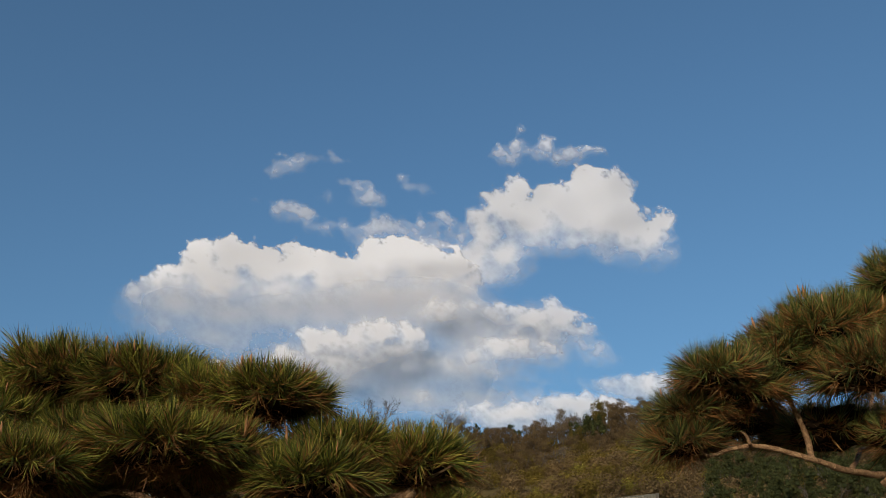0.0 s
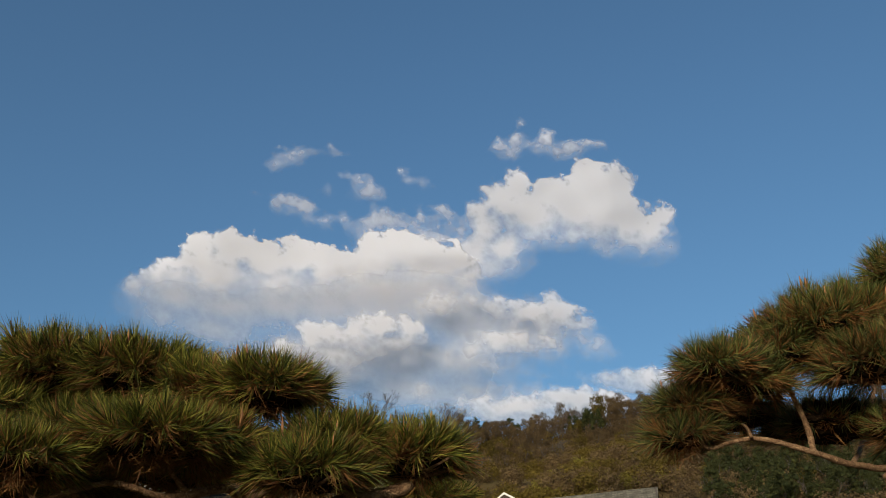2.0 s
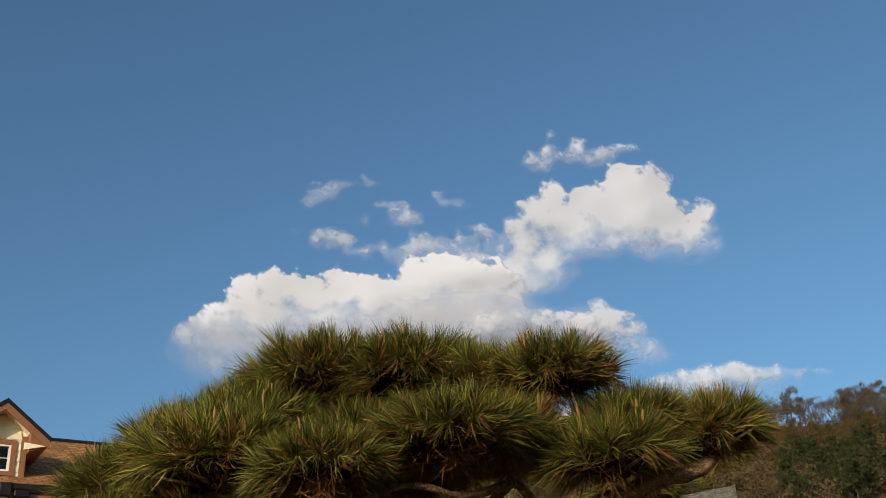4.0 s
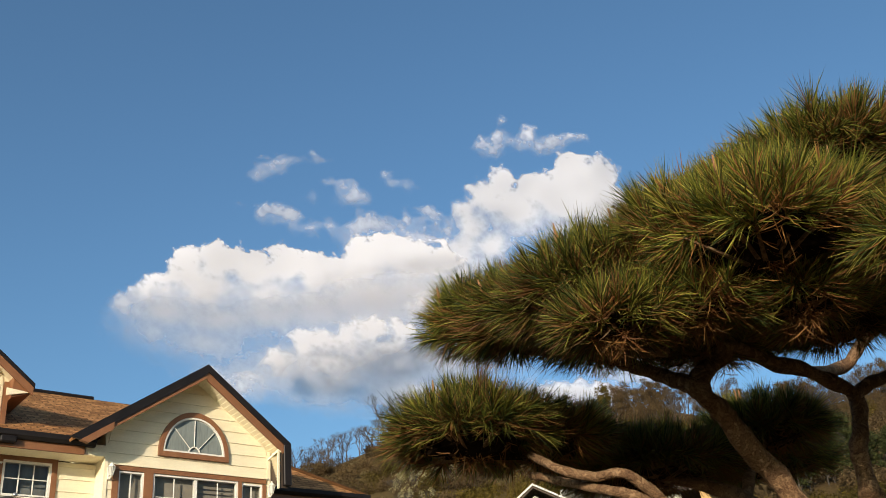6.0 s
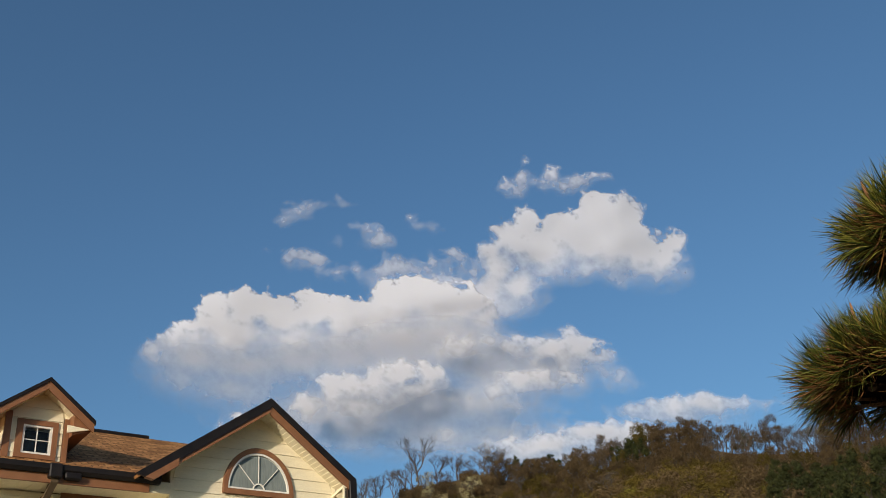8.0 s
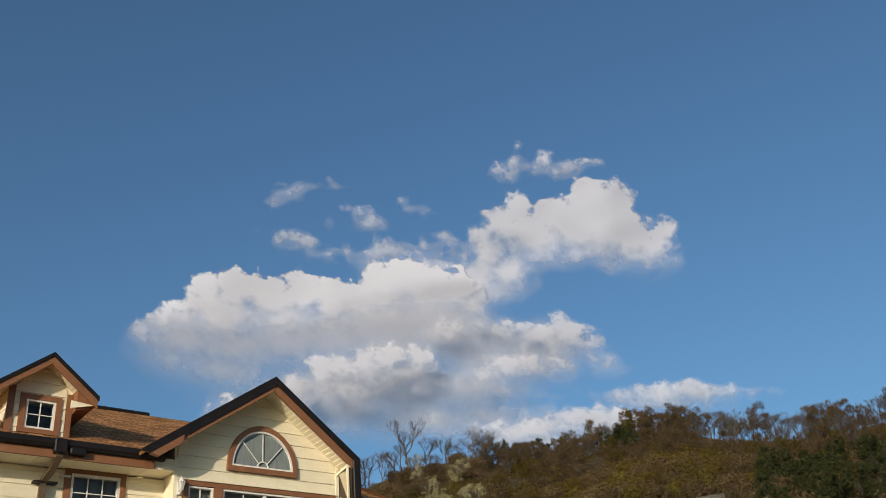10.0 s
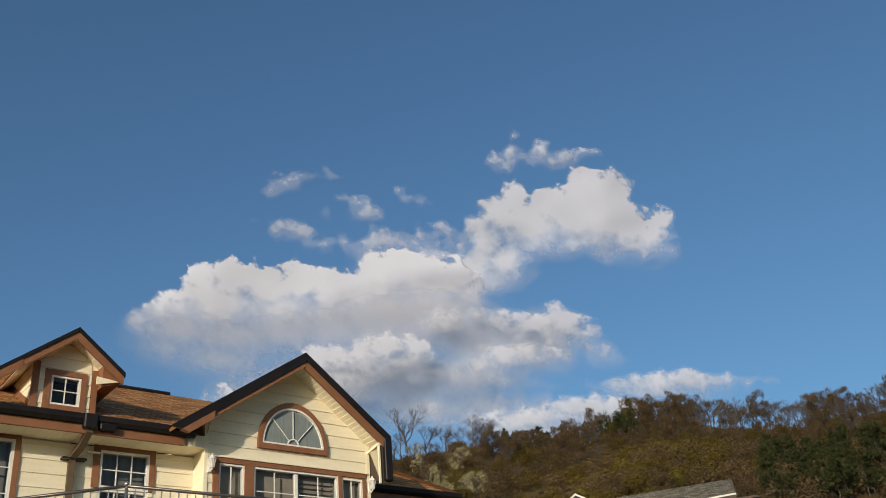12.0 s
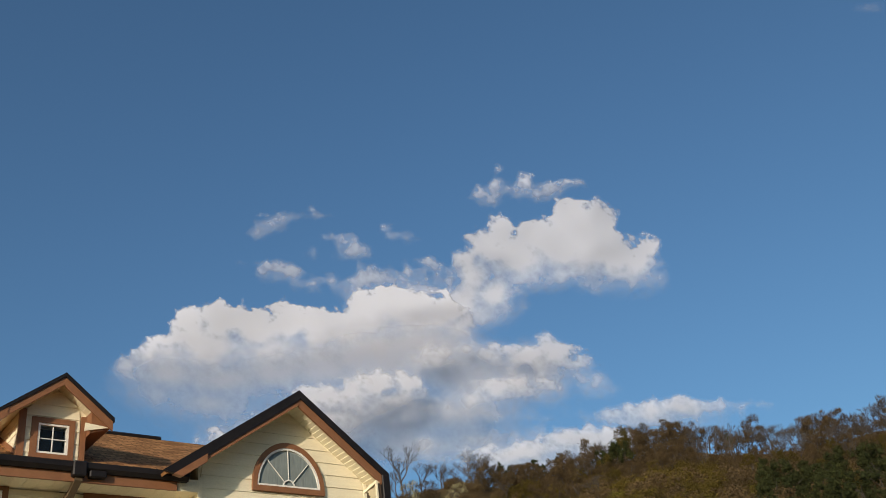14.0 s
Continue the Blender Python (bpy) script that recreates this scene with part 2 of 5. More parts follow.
def boxed(*boxes, bevel=0.0):
    """A bmesh of one or more boxes (x0, x1, y0, y1, z0, z1)."""
    bm = bmesh.new()
    for x0, x1, y0, y1, z0, z1 in boxes:
        r = bmesh.ops.create_cube(bm, size=1)
        bmesh.ops.scale(bm, vec=(x1 - x0, y1 - y0, z1 - z0), verts=r["verts"])
        bmesh.ops.translate(bm, vec=((x0 + x1) / 2, (y0 + y1) / 2, (z0 + z1) / 2), verts=r["verts"])
    if bevel:
        bmesh.ops.bevel(bm, geom=bm.edges[:], offset=bevel, segments=1, affect="EDGES")
    return bm


def prism(poly, axis, a, b):
    """Extrudes a 2D polygon: axis 'y' takes (x, z) points, 'x' takes (y, z), 'z' takes (x, y)."""
    bm = bmesh.new()

    def at(p, d):
        return {"y": (p[0], d, p[1]), "x": (d, p[0], p[1]), "z": (p[0], p[1], d)}[axis]
    v0, v1 = [bm.verts.new(at(p, a)) for p in poly], [bm.verts.new(at(p, b)) for p in poly]
    bm.faces.new(v0)
    bm.faces.new(v1)
    for i in range(len(poly)):
        j = (i + 1) % len(poly)
        bm.faces.new((v0[i], v0[j], v1[j], v1[i]))
    return bm


def slab(corners, thick):
    """A slab under a quadrilateral or polygon, thick downwards along its normal."""
    bm = bmesh.new()
    p = [Vector(c) for c in corners]
    nn = (p[1] - p[0]).cross(p[2] - p[0]).normalized()
    if nn.z < 0:
        nn = -nn
    v0, v1 = [bm.verts.new(q) for q in p], [bm.verts.new(q - nn * thick) for q in p]
    bm.faces.new(v0)
    bm.faces.new(v1)
    for i in range(len(p)):
        j = (i + 1) % len(p)
        bm.faces.new((v0[i], v0[j], v1[j], v1[i]))
    return bm


def roof_uv(ob, along, up):
    """Lays metres along and up a roof slope into its UV map."""
    me = ob.data
    uv = me.uv_layers.new(name="UVMap")
    a, u = Vector(along).normalized(), Vector(up).normalized()
    for lp in me.loops:
        co = me.vertices[lp.vertex_index].co
        uv.data[lp.index].uv = (co.dot(a), co.dot(u))
    return ob


def tube(points, radii, sides=8):
    bm = bmesh.new()
    rings = []
    pts = [Vector(p) for p in points]
    for i, p in enumerate(pts):
        d = (pts[min(i + 1, len(pts) - 1)] - pts[max(i - 1, 0)]).normalized()
        a = d.orthogonal().normalized()
        if i and rings:
            ref = (rings[-1][0].co - pts[i - 1])
            a = (ref - d * ref.dot(d)).normalized()
        c = d.cross(a)
        rings.append([bm.verts.new(p + (a * math.cos(k * math.tau / sides) + c * math.sin(k * math.tau / sides)) * radii[i]) for k in range(sides)])
    for r0, r1 in zip(rings, rings[1:]):
        for k in range(sides):
            bm.faces.new((r0[k], r0[(k + 1) % sides], r1[(k + 1) % sides], r1[k]))
    bm.faces.new(rings[0])
    bm.faces.new(rings[-1])
    return bm


def smooth(ob):
    ob.data.polygons.foreach_set("use_smooth", [True] * len(ob.data.polygons))
    return ob


# ---------------------------------------------------------------- ground and hill
RIDGE_R = 205.0
AZ = [-180, -60, 0, 20, 30, 33, 36, 40, 42, 45, 48, 52, 55, 58, 60, 63, 75, 100, 180]
EL = [1.0, 2.0, 6.0, 12.0, 14.6, 14.9, 15.8, 16.3, 15.7, 15.5, 16.2, 16.6, 15.6, 15.2, 15.0, 15.2, 14.0, 6.0, 1.0]
RR = [0, 13, 18, 45, 62, 76]
ZZ = [0, 0, 1.25, 6.5, 10.3, 12.6]
CX, CY = -7.5, 3.5


def ground_z(px, py):
    dx, dy = px - CX, py - CY
    r = np.hypot(dx, dy)
    az = np.degrees(np.arctan2(dx, dy))
    el = np.interp(az, AZ, EL)
    top = 1.5 + RIDGE_R * np.tan(np.radians(el))
    k = np.clip(el / 15.0, 0.12, 1.1)
    near = np.interp(r, RR, ZZ) * k
    s = np.clip((r - 76) / (RIDGE_R - 76), 0, 1)
    up = near + (top - 12.6 * k) * (s * 0.85 + 0.15 * s * s)
    down = np.clip((r - RIDGE_R) / 900, 0, 1)
    z = np.where(r < 76, near, up) * (1 - down * 0.9)
    lumps = 1.2 * np.sin(px * 0.06 + 1.3 * np.sin(py * 0.05)) * np.sin(py * 0.045 + 0.7) * np.clip((r - 40) / 60, 0, 1)
    return z + lumps


def build_ground():
    rs = np.concatenate([[0.01], np.linspace(3, 76, 26), np.linspace(80, 230, 40), [260, 320, 420, 600, 900, 1400, 2200, 3200]])
    azs = np.radians(np.concatenate([np.linspace(-180, 15, 40)[:-1], np.linspace(15, 75, 90)[:-1], np.linspace(75, 180, 22)[:-1]]))
    g, a = np.meshgrid(rs, azs, indexing="ij")
    px, py = CX + g * np.sin(a), CY + g * np.cos(a)
    pz = ground_z(px, py)
    na = len(azs)
    verts = np.stack([px, py, pz], -1).reshape(-1, 3)
    faces = []
    for i in range(len(rs) - 1):
        for j in range(na):
            k = (j + 1) % na
            faces.append((i * na + j, i * na + k, (i + 1) * na + k, (i + 1) * na + j))
    ob = new("ground", mesh_of("ground", verts.tolist(), faces, GROUND, True))
    tagged(ob, "dry spring grass slope rising to a wooded hill", "ground", kind="structure")


build_ground()

# ---------------------------------------------------------------- cream house
HOUSE_Z = 1.1
house = tagged(empty("house", (0, 0, 0)), "cream sided house with brown trim, shingle roofs and a gabled bay", "house")
BAY_Y, WALL_Y, WING_Y = 21.0, 21.45, 23.2
BAY_X0, BAY_X1 = -1.03, 2.45
BOARD = 0.232


def boards(parent, x0, x1, z0, z1, y, holes, top=None):
    """Lap siding facing -y, each board an object; holes are (x0, x1, z0, z1); top(z) narrows the row."""
    z = z0
    while z < z1 - 0.01:
        e = min(z + BOARD, z1)
        cuts = sorted({z, e, *[h[k] for h in holes for k in (2, 3) if z + 0.02 < h[k] < e - 0.02]})
        for a, b in zip(cuts, cuts[1:]):
            spans = [(x0, x1)]
            for hx0, hx1, hz0, hz1 in holes:
                if hz0 < (a + b) / 2 < hz1:
                    spans = [s for p, q in spans for s in ((p, min(q, hx0)), (max(p, hx1), q)) if s[1] - s[0] > 0.02]
            for p, q in spans:
                lo0, hi0, lo1, hi1 = p, q, p, q
                if top:
                    t0, t1 = top(a), top(b)
                    lo0, hi0, lo1, hi1 = max(p, t0[0]), min(q, t0[1]), max(p, t1[0]), min(q, t1[1])
                    if hi0 - lo0 < 0.03:
                        continue
                    if hi1 < lo1:
                        lo1 = hi1 = (lo1 + hi1) / 2
                fa, fb = (a - z) / BOARD, (b - z) / BOARD
                ya, yb = y - 0.022 + 0.016 * fa, y - 0.022 + 0.016 * fb
                v = [(lo0, ya, a), (hi0, ya, a), (hi1, yb, b), (lo1, yb, b), (lo0, y + 0.01, a), (hi0, y + 0.01, a), (hi1, y + 0.01, b), (lo1, y + 0.01, b)]
                f = [(0, 1, 2, 3), (4, 7, 6, 5), (0, 4, 5, 1), (3, 2, 6, 7), (0, 3, 7, 4), (1, 5, 6, 2)]
                ob = new("siding_board", mesh_of("siding_board", v, f, SIDING))
                ob.parent = parent
        z = e


def window(parent, x0, x1, z0, z1, y, cols, rows, trim=(0.11, 0.11, 0.12), inside=None, sash=0.045, name="window", depth=0.30):
    """A framed window in the plane y, facing -y, with muntins, panes and a backing panel, by default dark for an unlit
    room.
    """
    w = part(name, boxed((x0, x1, y + depth, y + 0.32, z0, z1)), inside or ROOMSHADE, parent, "panel behind the pane in blind, curtain or unlit-room colour")
    tl, tr, tt = trim
    if tl or tr or tt:
        b = []
        if tl:
            b.append((x0 - tl, x0, y - 0.045, y + 0.05, z0, z1 + tt))
        if tr:
            b.append((x1, x1 + tr, y - 0.045, y + 0.05, z0, z1 + tt))
        if tt:
            b.append((x0, x1, y - 0.047, y + 0.05, z1, z1 + tt))
        part("casing", boxed(*b), BROWN, w, "brown painted casing")
    s = sash
    part("sash_frame", boxed((x0, x0 + s, y - 0.03, y + 0.06, z0, z1), (x1 - s, x1, y - 0.03, y + 0.06, z0, z1),
                             (x0 + s, x1 - s, y - 0.028, y + 0.06, z1 - s, z1), (x0 + s, x1 - s, y - 0.028, y + 0.06, z0, z0 + s)), WHITE, w, "white window frame")
    # Reveals carry the shade inside the opening in the same dark colour.
    part("reveal", boxed((x0 - 0.01, x0, y + 0.06, y + 0.31, z0, z1)), ROOMSHADE, w)
    part("reveal", boxed((x1, x1 + 0.01, y + 0.06, y + 0.31, z0, z1)), ROOMSHADE, w)
    gx, gz = (x1 - x0 - 2 * s) / cols, (z1 - z0 - 2 * s) / rows
    for i in range(1, cols):
        part("muntin", boxed((x0 + s + i * gx - 0.009, x0 + s + i * gx + 0.009, y - 0.005, y + 0.02, z0 + s, z1 - s)), WHITE, w)
    for j in range(1, rows):
        part("muntin", boxed((x0 + s, x1 - s, y - 0.007, y + 0.018, z0 + s + j * gz - 0.008, z0 + s + j * gz + 0.008)), WHITE, w)
    pane = mesh_of("pane", [(0, 0, 0), (gx, 0, 0), (gx, 0, gz), (0, 0, gz)], [(0, 1, 2, 3)], GLASS)
    for i in range(cols):
        for j in range(rows):
            p = new("pane", pane)
            p.parent = w
            p.location = (x0 + s + i * gx, y + 0.006, z0 + s + j * gz)
            p.rotation_euler = (random.uniform(-0.006, 0.006), 0, random.uniform(-0.006, 0.006))
            p.visible_shadow = False
    return w


EAVE_Z, EAVE_Y, SLOPE, RIDGE_Y, ROOF_Z = 7.10, 20.90, 0.555, 26.7, 6.78
RIDGE_Z = ROOF_Z + SLOPE * (RIDGE_Y - EAVE_Y)
MAIN_X0 = -12.0
AP_X, AP_Z, RAKE_Y = 0.78, 8.80, 20.55
SL, SR = 0.683, 0.76
GL_X, GR_X = -1.80, 2.66


def gable_span(z):
    return (AP_X - (AP_Z - 0.22 - z) / SL, AP_X + (AP_Z - 0.22 - z) / SR)


# bay with its gable
bay = part("bay_wall", boxed((BAY_X0, BAY_X1, BAY_Y + 0.35, BAY_Y + 1.8, HOUSE_Z, 7.3)), CREAM, house, "cream bay core wall")
OPEN_L, OPEN_M, OPEN_R = (-0.755, -0.26, 4.5, 6.61), (-0.08, 1.72, 4.5, 6.62), (1.80, 2.27, 4.5, 6.59)
boards(bay, BAY_X0 + 0.05, BAY_X1 - 0.05, 4.16, 8.62, BAY_Y, [OPEN_L, OPEN_M, OPEN_R], gable_span)
part("gable_backing", prism([(BAY_X0, 6.75), (BAY_X1, 6.75), (BAY_X1, gable_span(7.2)[0] * 0 + 7.3), (AP_X, AP_Z - 0.25), (BAY_X0, 7.35)], "y", BAY_Y + 0.012, BAY_Y + 0.30), CREAM, bay)
part("corner_board", boxed((BAY_X0 - 0.012, BAY_X0 + 0.06, BAY_Y - 0.03, BAY_Y + 0.06, HOUSE_Z, 7.12)), CREAM, bay, "cream corner board")
part("corner_board", boxed((BAY_X1 - 0.06, BAY_X1 + 0.012, BAY_Y - 0.03, BAY_Y + 0.06, HOUSE_Z, 7.3)), CREAM, bay, "cream corner board")
side = part("bay_side_wall", boxed((BAY_X0 - 0.004, BAY_X0 + 0.1, BAY_Y + 0.06, WALL_Y + 0.1, HOUSE_Z, 7.3)), SIDING, house, "cream siding of the bay's side")
part("bay_side_wall", boxed((BAY_X1 - 0.1, BAY_X1 + 0.004, BAY_Y + 0.06, WING_Y + 0.1, HOUSE_Z, 7.3)), SIDING, house)
part("lower_bay_wall", boxed((BAY_X0 + 0.1, BAY_X1 - 0.1, BAY_Y, BAY_Y + 0.34, HOUSE_Z, 4.16)), SIDING, house)

window(bay, *OPEN_L, BAY_Y, 2, 4, (0, 0, 0), BLIND, 0.032, depth=0.11)
win_m = window(bay, OPEN_M[0], OPEN_M[1], OPEN_M[2], OPEN_M[3], BAY_Y, 1, 1, (0, 0, 0), BLIND, 0.04, "sliding_door", 0.13)
window(bay, *OPEN_R, BAY_Y, 2, 4, (0, 0, 0), BLIND, 0.032, depth=0.11)
part("meeting_stile", boxed((0.775, 0.835, BAY_Y - 0.026, BAY_Y + 0.05, 4.5, 6.56)), WHITE, win_m, "white meeting stile")
for px in (0.36, 1.28):
    part("muntin", boxed((px - 0.009, px + 0.009, BAY_Y - 0.012, BAY_Y + 0.004, 4.5, 6.55)), WHITE, win_m)
for pz in (6.18, 5.79, 5.40, 5.0):
    part("muntin", boxed((0.0, 0.75, BAY_Y - 0.014, BAY_Y + 0.002, pz - 0.008, pz + 0.008)), WHITE, win_m)
    part("muntin", boxed((0.87, 1.65, BAY_Y - 0.014, BAY_Y + 0.002, pz - 0.008, pz + 0.008)), WHITE, win_m)
for k in range(22):
    part("blind_slat", boxed((0.9, 1.62, BAY_Y + 0.09, BAY_Y + 0.115, 4.55 + k * 0.09, 4.60 + k * 0.09)), BLIND, win_m)
T = 0.03
part("window_casing", boxed((-0.87, -0.755, BAY_Y - T - 0.02, BAY_Y + 0.03, 4.3, 6.61), (-0.26, -0.08, BAY_Y - T - 0.02, BAY_Y + 0.03, 4.3, 6.62),
                            (1.72, 1.80, BAY_Y - T - 0.02, BAY_Y + 0.03, 4.3, 6.62), (2.27, 2.35, BAY_Y - T - 0.02, BAY_Y + 0.03, 4.3, 6.60),
                            (-0.87, 2.35, BAY_Y - T - 0.022, BAY_Y + 0.03, 6.62, 6.71)), BROWN, bay, "brown casing round the bay windows")
part("casing_cap", boxed((-0.90, 2.37, BAY_Y - 0.075, BAY_Y + 0.01, 6.71, 6.745)), CREAM, bay, "cream drip cap")

# arched window in the gable
ARC_X, ARC_Z, ARC_R = 0.735, 7.075, 0.655
arch = part("arched_window", prism([(ARC_X + ARC_R * math.cos(a), ARC_Z + 0.80 / 0.66 * ARC_R * 0.99 * math.sin(a)) for a in np.linspace(0, math.pi, 33)], "y", BAY_Y - 0.03, BAY_Y - 0.024), CURTAIN, bay, "half-round window with a grey gathered curtain")
ARC_K = 1.14


def arc_ring(r0, r1, y0, y1, base=0.0):
    bm = bmesh.new()
    prev = None
    for a in np.linspace(0, math.pi, 41):
        c, s = math.cos(a), math.sin(a) * ARC_K
        q = [bm.verts.new((ARC_X + r * c, y, ARC_Z + r * s)) for r, y in ((r0, y0), (r1, y0), (r1, y1), (r0, y1))]
        if prev:
            for i in range(4):
                bm.faces.new((prev[i], prev[(i + 1) % 4], q[(i + 1) % 4], q[i]))
        else:
            bm.faces.new(q)
        prev = q
    bm.faces.new(prev)
    return bm


part("arch_casing", arc_ring(ARC_R, ARC_R + 0.09, BAY_Y - 0.075, BAY_Y - 0.018), BROWN, arch, "brown arched casing")
part("sill_casing", boxed((ARC_X - ARC_R - 0.09, ARC_X + ARC_R + 0.09, BAY_Y - 0.078, BAY_Y - 0.018, ARC_Z - 0.10, ARC_Z - 0.001)), BROWN, arch, "brown sill casing")
part("arch_frame", arc_ring(ARC_R - 0.035, ARC_R, BAY_Y - 0.066, BAY_Y - 0.02), WHITE, arch, "white arched frame")
part("arch_frame", boxed((ARC_X - ARC_R, ARC_X + ARC_R, BAY_Y - 0.064, BAY_Y - 0.02, ARC_Z, ARC_Z + 0.035)), WHITE, arch, "white bottom rail")
part("arch_hub", arc_ring(0.11, 0.132, BAY_Y - 0.060, BAY_Y - 0.04), WHITE, arch)
for a in (45, 90, 135):
    c, s = math.cos(radians(a)), math.sin(radians(a)) * ARC_K
    bm = tube([(ARC_X + 0.12 * c, BAY_Y - 0.05, ARC_Z + 0.12 * s), (ARC_X + 0.61 * c, BAY_Y - 0.05, ARC_Z + 0.61 * s)], [0.010, 0.010], 4)
    part("arch_muntin", bm, WHITE, arch)
for k in range(4):
    a0, a1 = k * math.pi / 4, (k + 1) * math.pi / 4
    pts = [(0.0, 0.0)] + [(0.6 * math.cos(a), 0.6 * math.sin(a) * ARC_K) for a in np.linspace(a0, a1, 9)]
    ob = new("pane", mesh_of("pane", [(ARC_X + q[0], BAY_Y - 0.045, ARC_Z + 0.03 + q[1] * 0.95) for q in pts], [tuple(range(len(pts)))], GLASS))
    ob.parent = arch
    ob.visible_shadow = False

# gable roof over the bay
roof = part("gable_roof", slab([(GL_X, RAKE_Y, AP_Z - (AP_X - GL_X) * SL), (AP_X, RAKE_Y, AP_Z), (AP_X, 24.6, AP_Z), (GL_X, 24.6, AP_Z - (AP_X - GL_X) * SL)], 0.05), SHINGLE, house, "brown shingled gable roof")
roof_uv(roof, (0, 1, 0), (1, 0, SL))
r2 = part("roof_slope", slab([(AP_X, RAKE_Y, AP_Z), (GR_X, RAKE_Y, AP_Z - (GR_X - AP_X) * SR), (GR_X, 24.6, AP_Z - (GR_X - AP_X) * SR), (AP_X, 24.6, AP_Z)], 0.05), SHINGLE, roof)
roof_uv(r2, (0, 1, 0), (-1, 0, SR))


def raking(xa, za, xb, zb, drop0, drop1, y0, y1):
    """A board that follows a rake from a to b, between two depths below the roof edge."""
    return prism([(xa, za - drop0), (xb, zb - drop0), (xb, zb - drop1), (xa, za - drop1)], "y", y0, y1)


lz, rz = AP_Z - (AP_X - GL_X) * SL, AP_Z - (GR_X - AP_X) * SR
part("drip_edge", prism([(AP_X, AP_Z + 0.032), (GL_X - 0.06, lz - 0.01), (GL_X + 0.17, lz + 0.17 * SL - 0.185), (AP_X, AP_Z - 0.165)], "y", RAKE_Y - 0.05, RAKE_Y + 0.02), GUTTER, roof, "dark brown metal rake edge")
part("drip_edge", raking(AP_X, AP_Z + 0.012, GR_X + 0.03, rz - 0.008, -0.02, 0.13, RAKE_Y - 0.05, RAKE_Y + 0.02), GUTTER, roof, "dark brown metal rake edge")
part("rake_board", raking(AP_X, AP_Z, -1.11, AP_Z - (AP_X + 1.11) * SL, 0.16, 0.255, RAKE_Y - 0.03, RAKE_Y + 0.03), BROWN, roof, "brown rake board")
part("rake_foot", prism([(-1.09, 7.378), (-1.69, 6.968), (-1.54, 6.93), (-1.09, 7.235)], "y", RAKE_Y - 0.075, RAKE_Y + 0.03), BROWN, roof, "broad brown board at the rake's foot")
part("rake_board", raking(AP_X, AP_Z, GR_X, rz, 0.12, 0.30, RAKE_Y - 0.02, RAKE_Y + 0.03), BROWN, roof, "brown rake board")


def soffit(xa, za, xb, zb, drop, y0, y1, n):
    """Cream soffit strips under a rake, stepped so that their laps show."""
    for k in range(n):
        f0, f1 = k / n, (k + 1) / n - 0.0012
        p0, p1 = (xa + (xb - xa) * f0, za + (zb - za) * f0), (xa + (xb - xa) * f1, za + (zb - za) * f1)
        ob = part("soffit_strip", prism([(p0[0], p0[1] - drop), (p1[0], p1[1] - drop + 0.012), (p1[0], p1[1] - drop + 0.02), (p0[0], p0[1] - drop + 0.02)], "y", y0, y1), CREAM, roof)


soffit(AP_X, AP_Z, GR_X, rz, 0.24, RAKE_Y + 0.03, BAY_Y + 0.02, 22)
soffit(AP_X, AP_Z, -1.12, AP_Z - (AP_X + 1.12) * SL, 0.24, RAKE_Y + 0.03, BAY_Y + 0.02, 20)
# boxed return at the foot of the gable
# Dark backing colour replaces the shade behind the louvres.
ret = part("eave_return", prism([(RAKE_Y + 0.03, 6.46), (RAKE_Y + 0.03, 7.24), (BAY_Y + 0.1, 7.17), (BAY_Y + 0.1, 6.70)], "x", BAY_X1 + 0.035, GR_X - 0.01), SOFFITDARK, roof, "louvred eave return, shade put into its dark backing")
for k in range(10):
    z = 6.52 + k * 0.07
    back = RAKE_Y + 0.04 + (z - 6.46) / 0.71 * 0.36
    part("louvre", prism([(BAY_X1 - 0.03, z + 0.055), (BAY_X1 - 0.022, z + 0.06), (BAY_X1 + 0.034, z + 0.008), (BAY_X1 + 0.034, z)], "y", RAKE_Y + 0.04, back), CREAM, ret)
part("return_trim", prism([(BAY_Y - 0.03, 7.12), (BAY_Y - 0.03, 7.17), (RAKE_Y + 0.0, 7.25), (RAKE_Y + 0.0, 7.20)], "x", BAY_X1 - 0.05, BAY_X1 + 0.06), CREAM, ret, "cream moulding over the louvres")
part("return_trim", boxed((BAY_X1 - 0.045, BAY_X1 - 0.01, RAKE_Y + 0.0, RAKE_Y + 0.04, 6.44, 7.20)), CREAM, ret, "cream edge of the return")
part("return_fascia", boxed((GR_X - 0.135, GR_X + 0.035, RAKE_Y - 0.055, RAKE_Y + 0.08, 6.50, rz - 0.02), bevel=0.015), GUTTER, roof, "dark brown end board")

# main roof, gutter, left wall
def on_roof(px, py):
    return (px, py, ROOF_Z + SLOPE * (py - EAVE_Y))


mr = part("main_roof", slab([on_roof(*q) for q in ((MAIN_X0, EAVE_Y + 0.56), (-1.35, EAVE_Y + 0.56), (-1.35, 21.6), (0.6, 24.2), (2.2, 25.0), (2.2, RIDGE_Y), (MAIN_X0, RIDGE_Y))], 0.06), SHINGLE, house, "brown shingled main roof")
roof_uv(mr, (1, 0, 0), (0, 1, SLOPE))
part("roof_back", slab([(MAIN_X0, RIDGE_Y, RIDGE_Z), (2.2, RIDGE_Y, RIDGE_Z), (2.2, 31.0, RIDGE_Z - SLOPE * 4.7), (MAIN_X0, 31.0, RIDGE_Z - SLOPE * 4.7)], 0.06), SHINGLE, mr)
part("ridge_cap", tube([(MAIN_X0, RIDGE_Y, RIDGE_Z + 0.02), (0.62, RIDGE_Y, RIDGE_Z + 0.02)], [0.055, 0.055], 6), GUTTER, mr, "dark ridge cap")
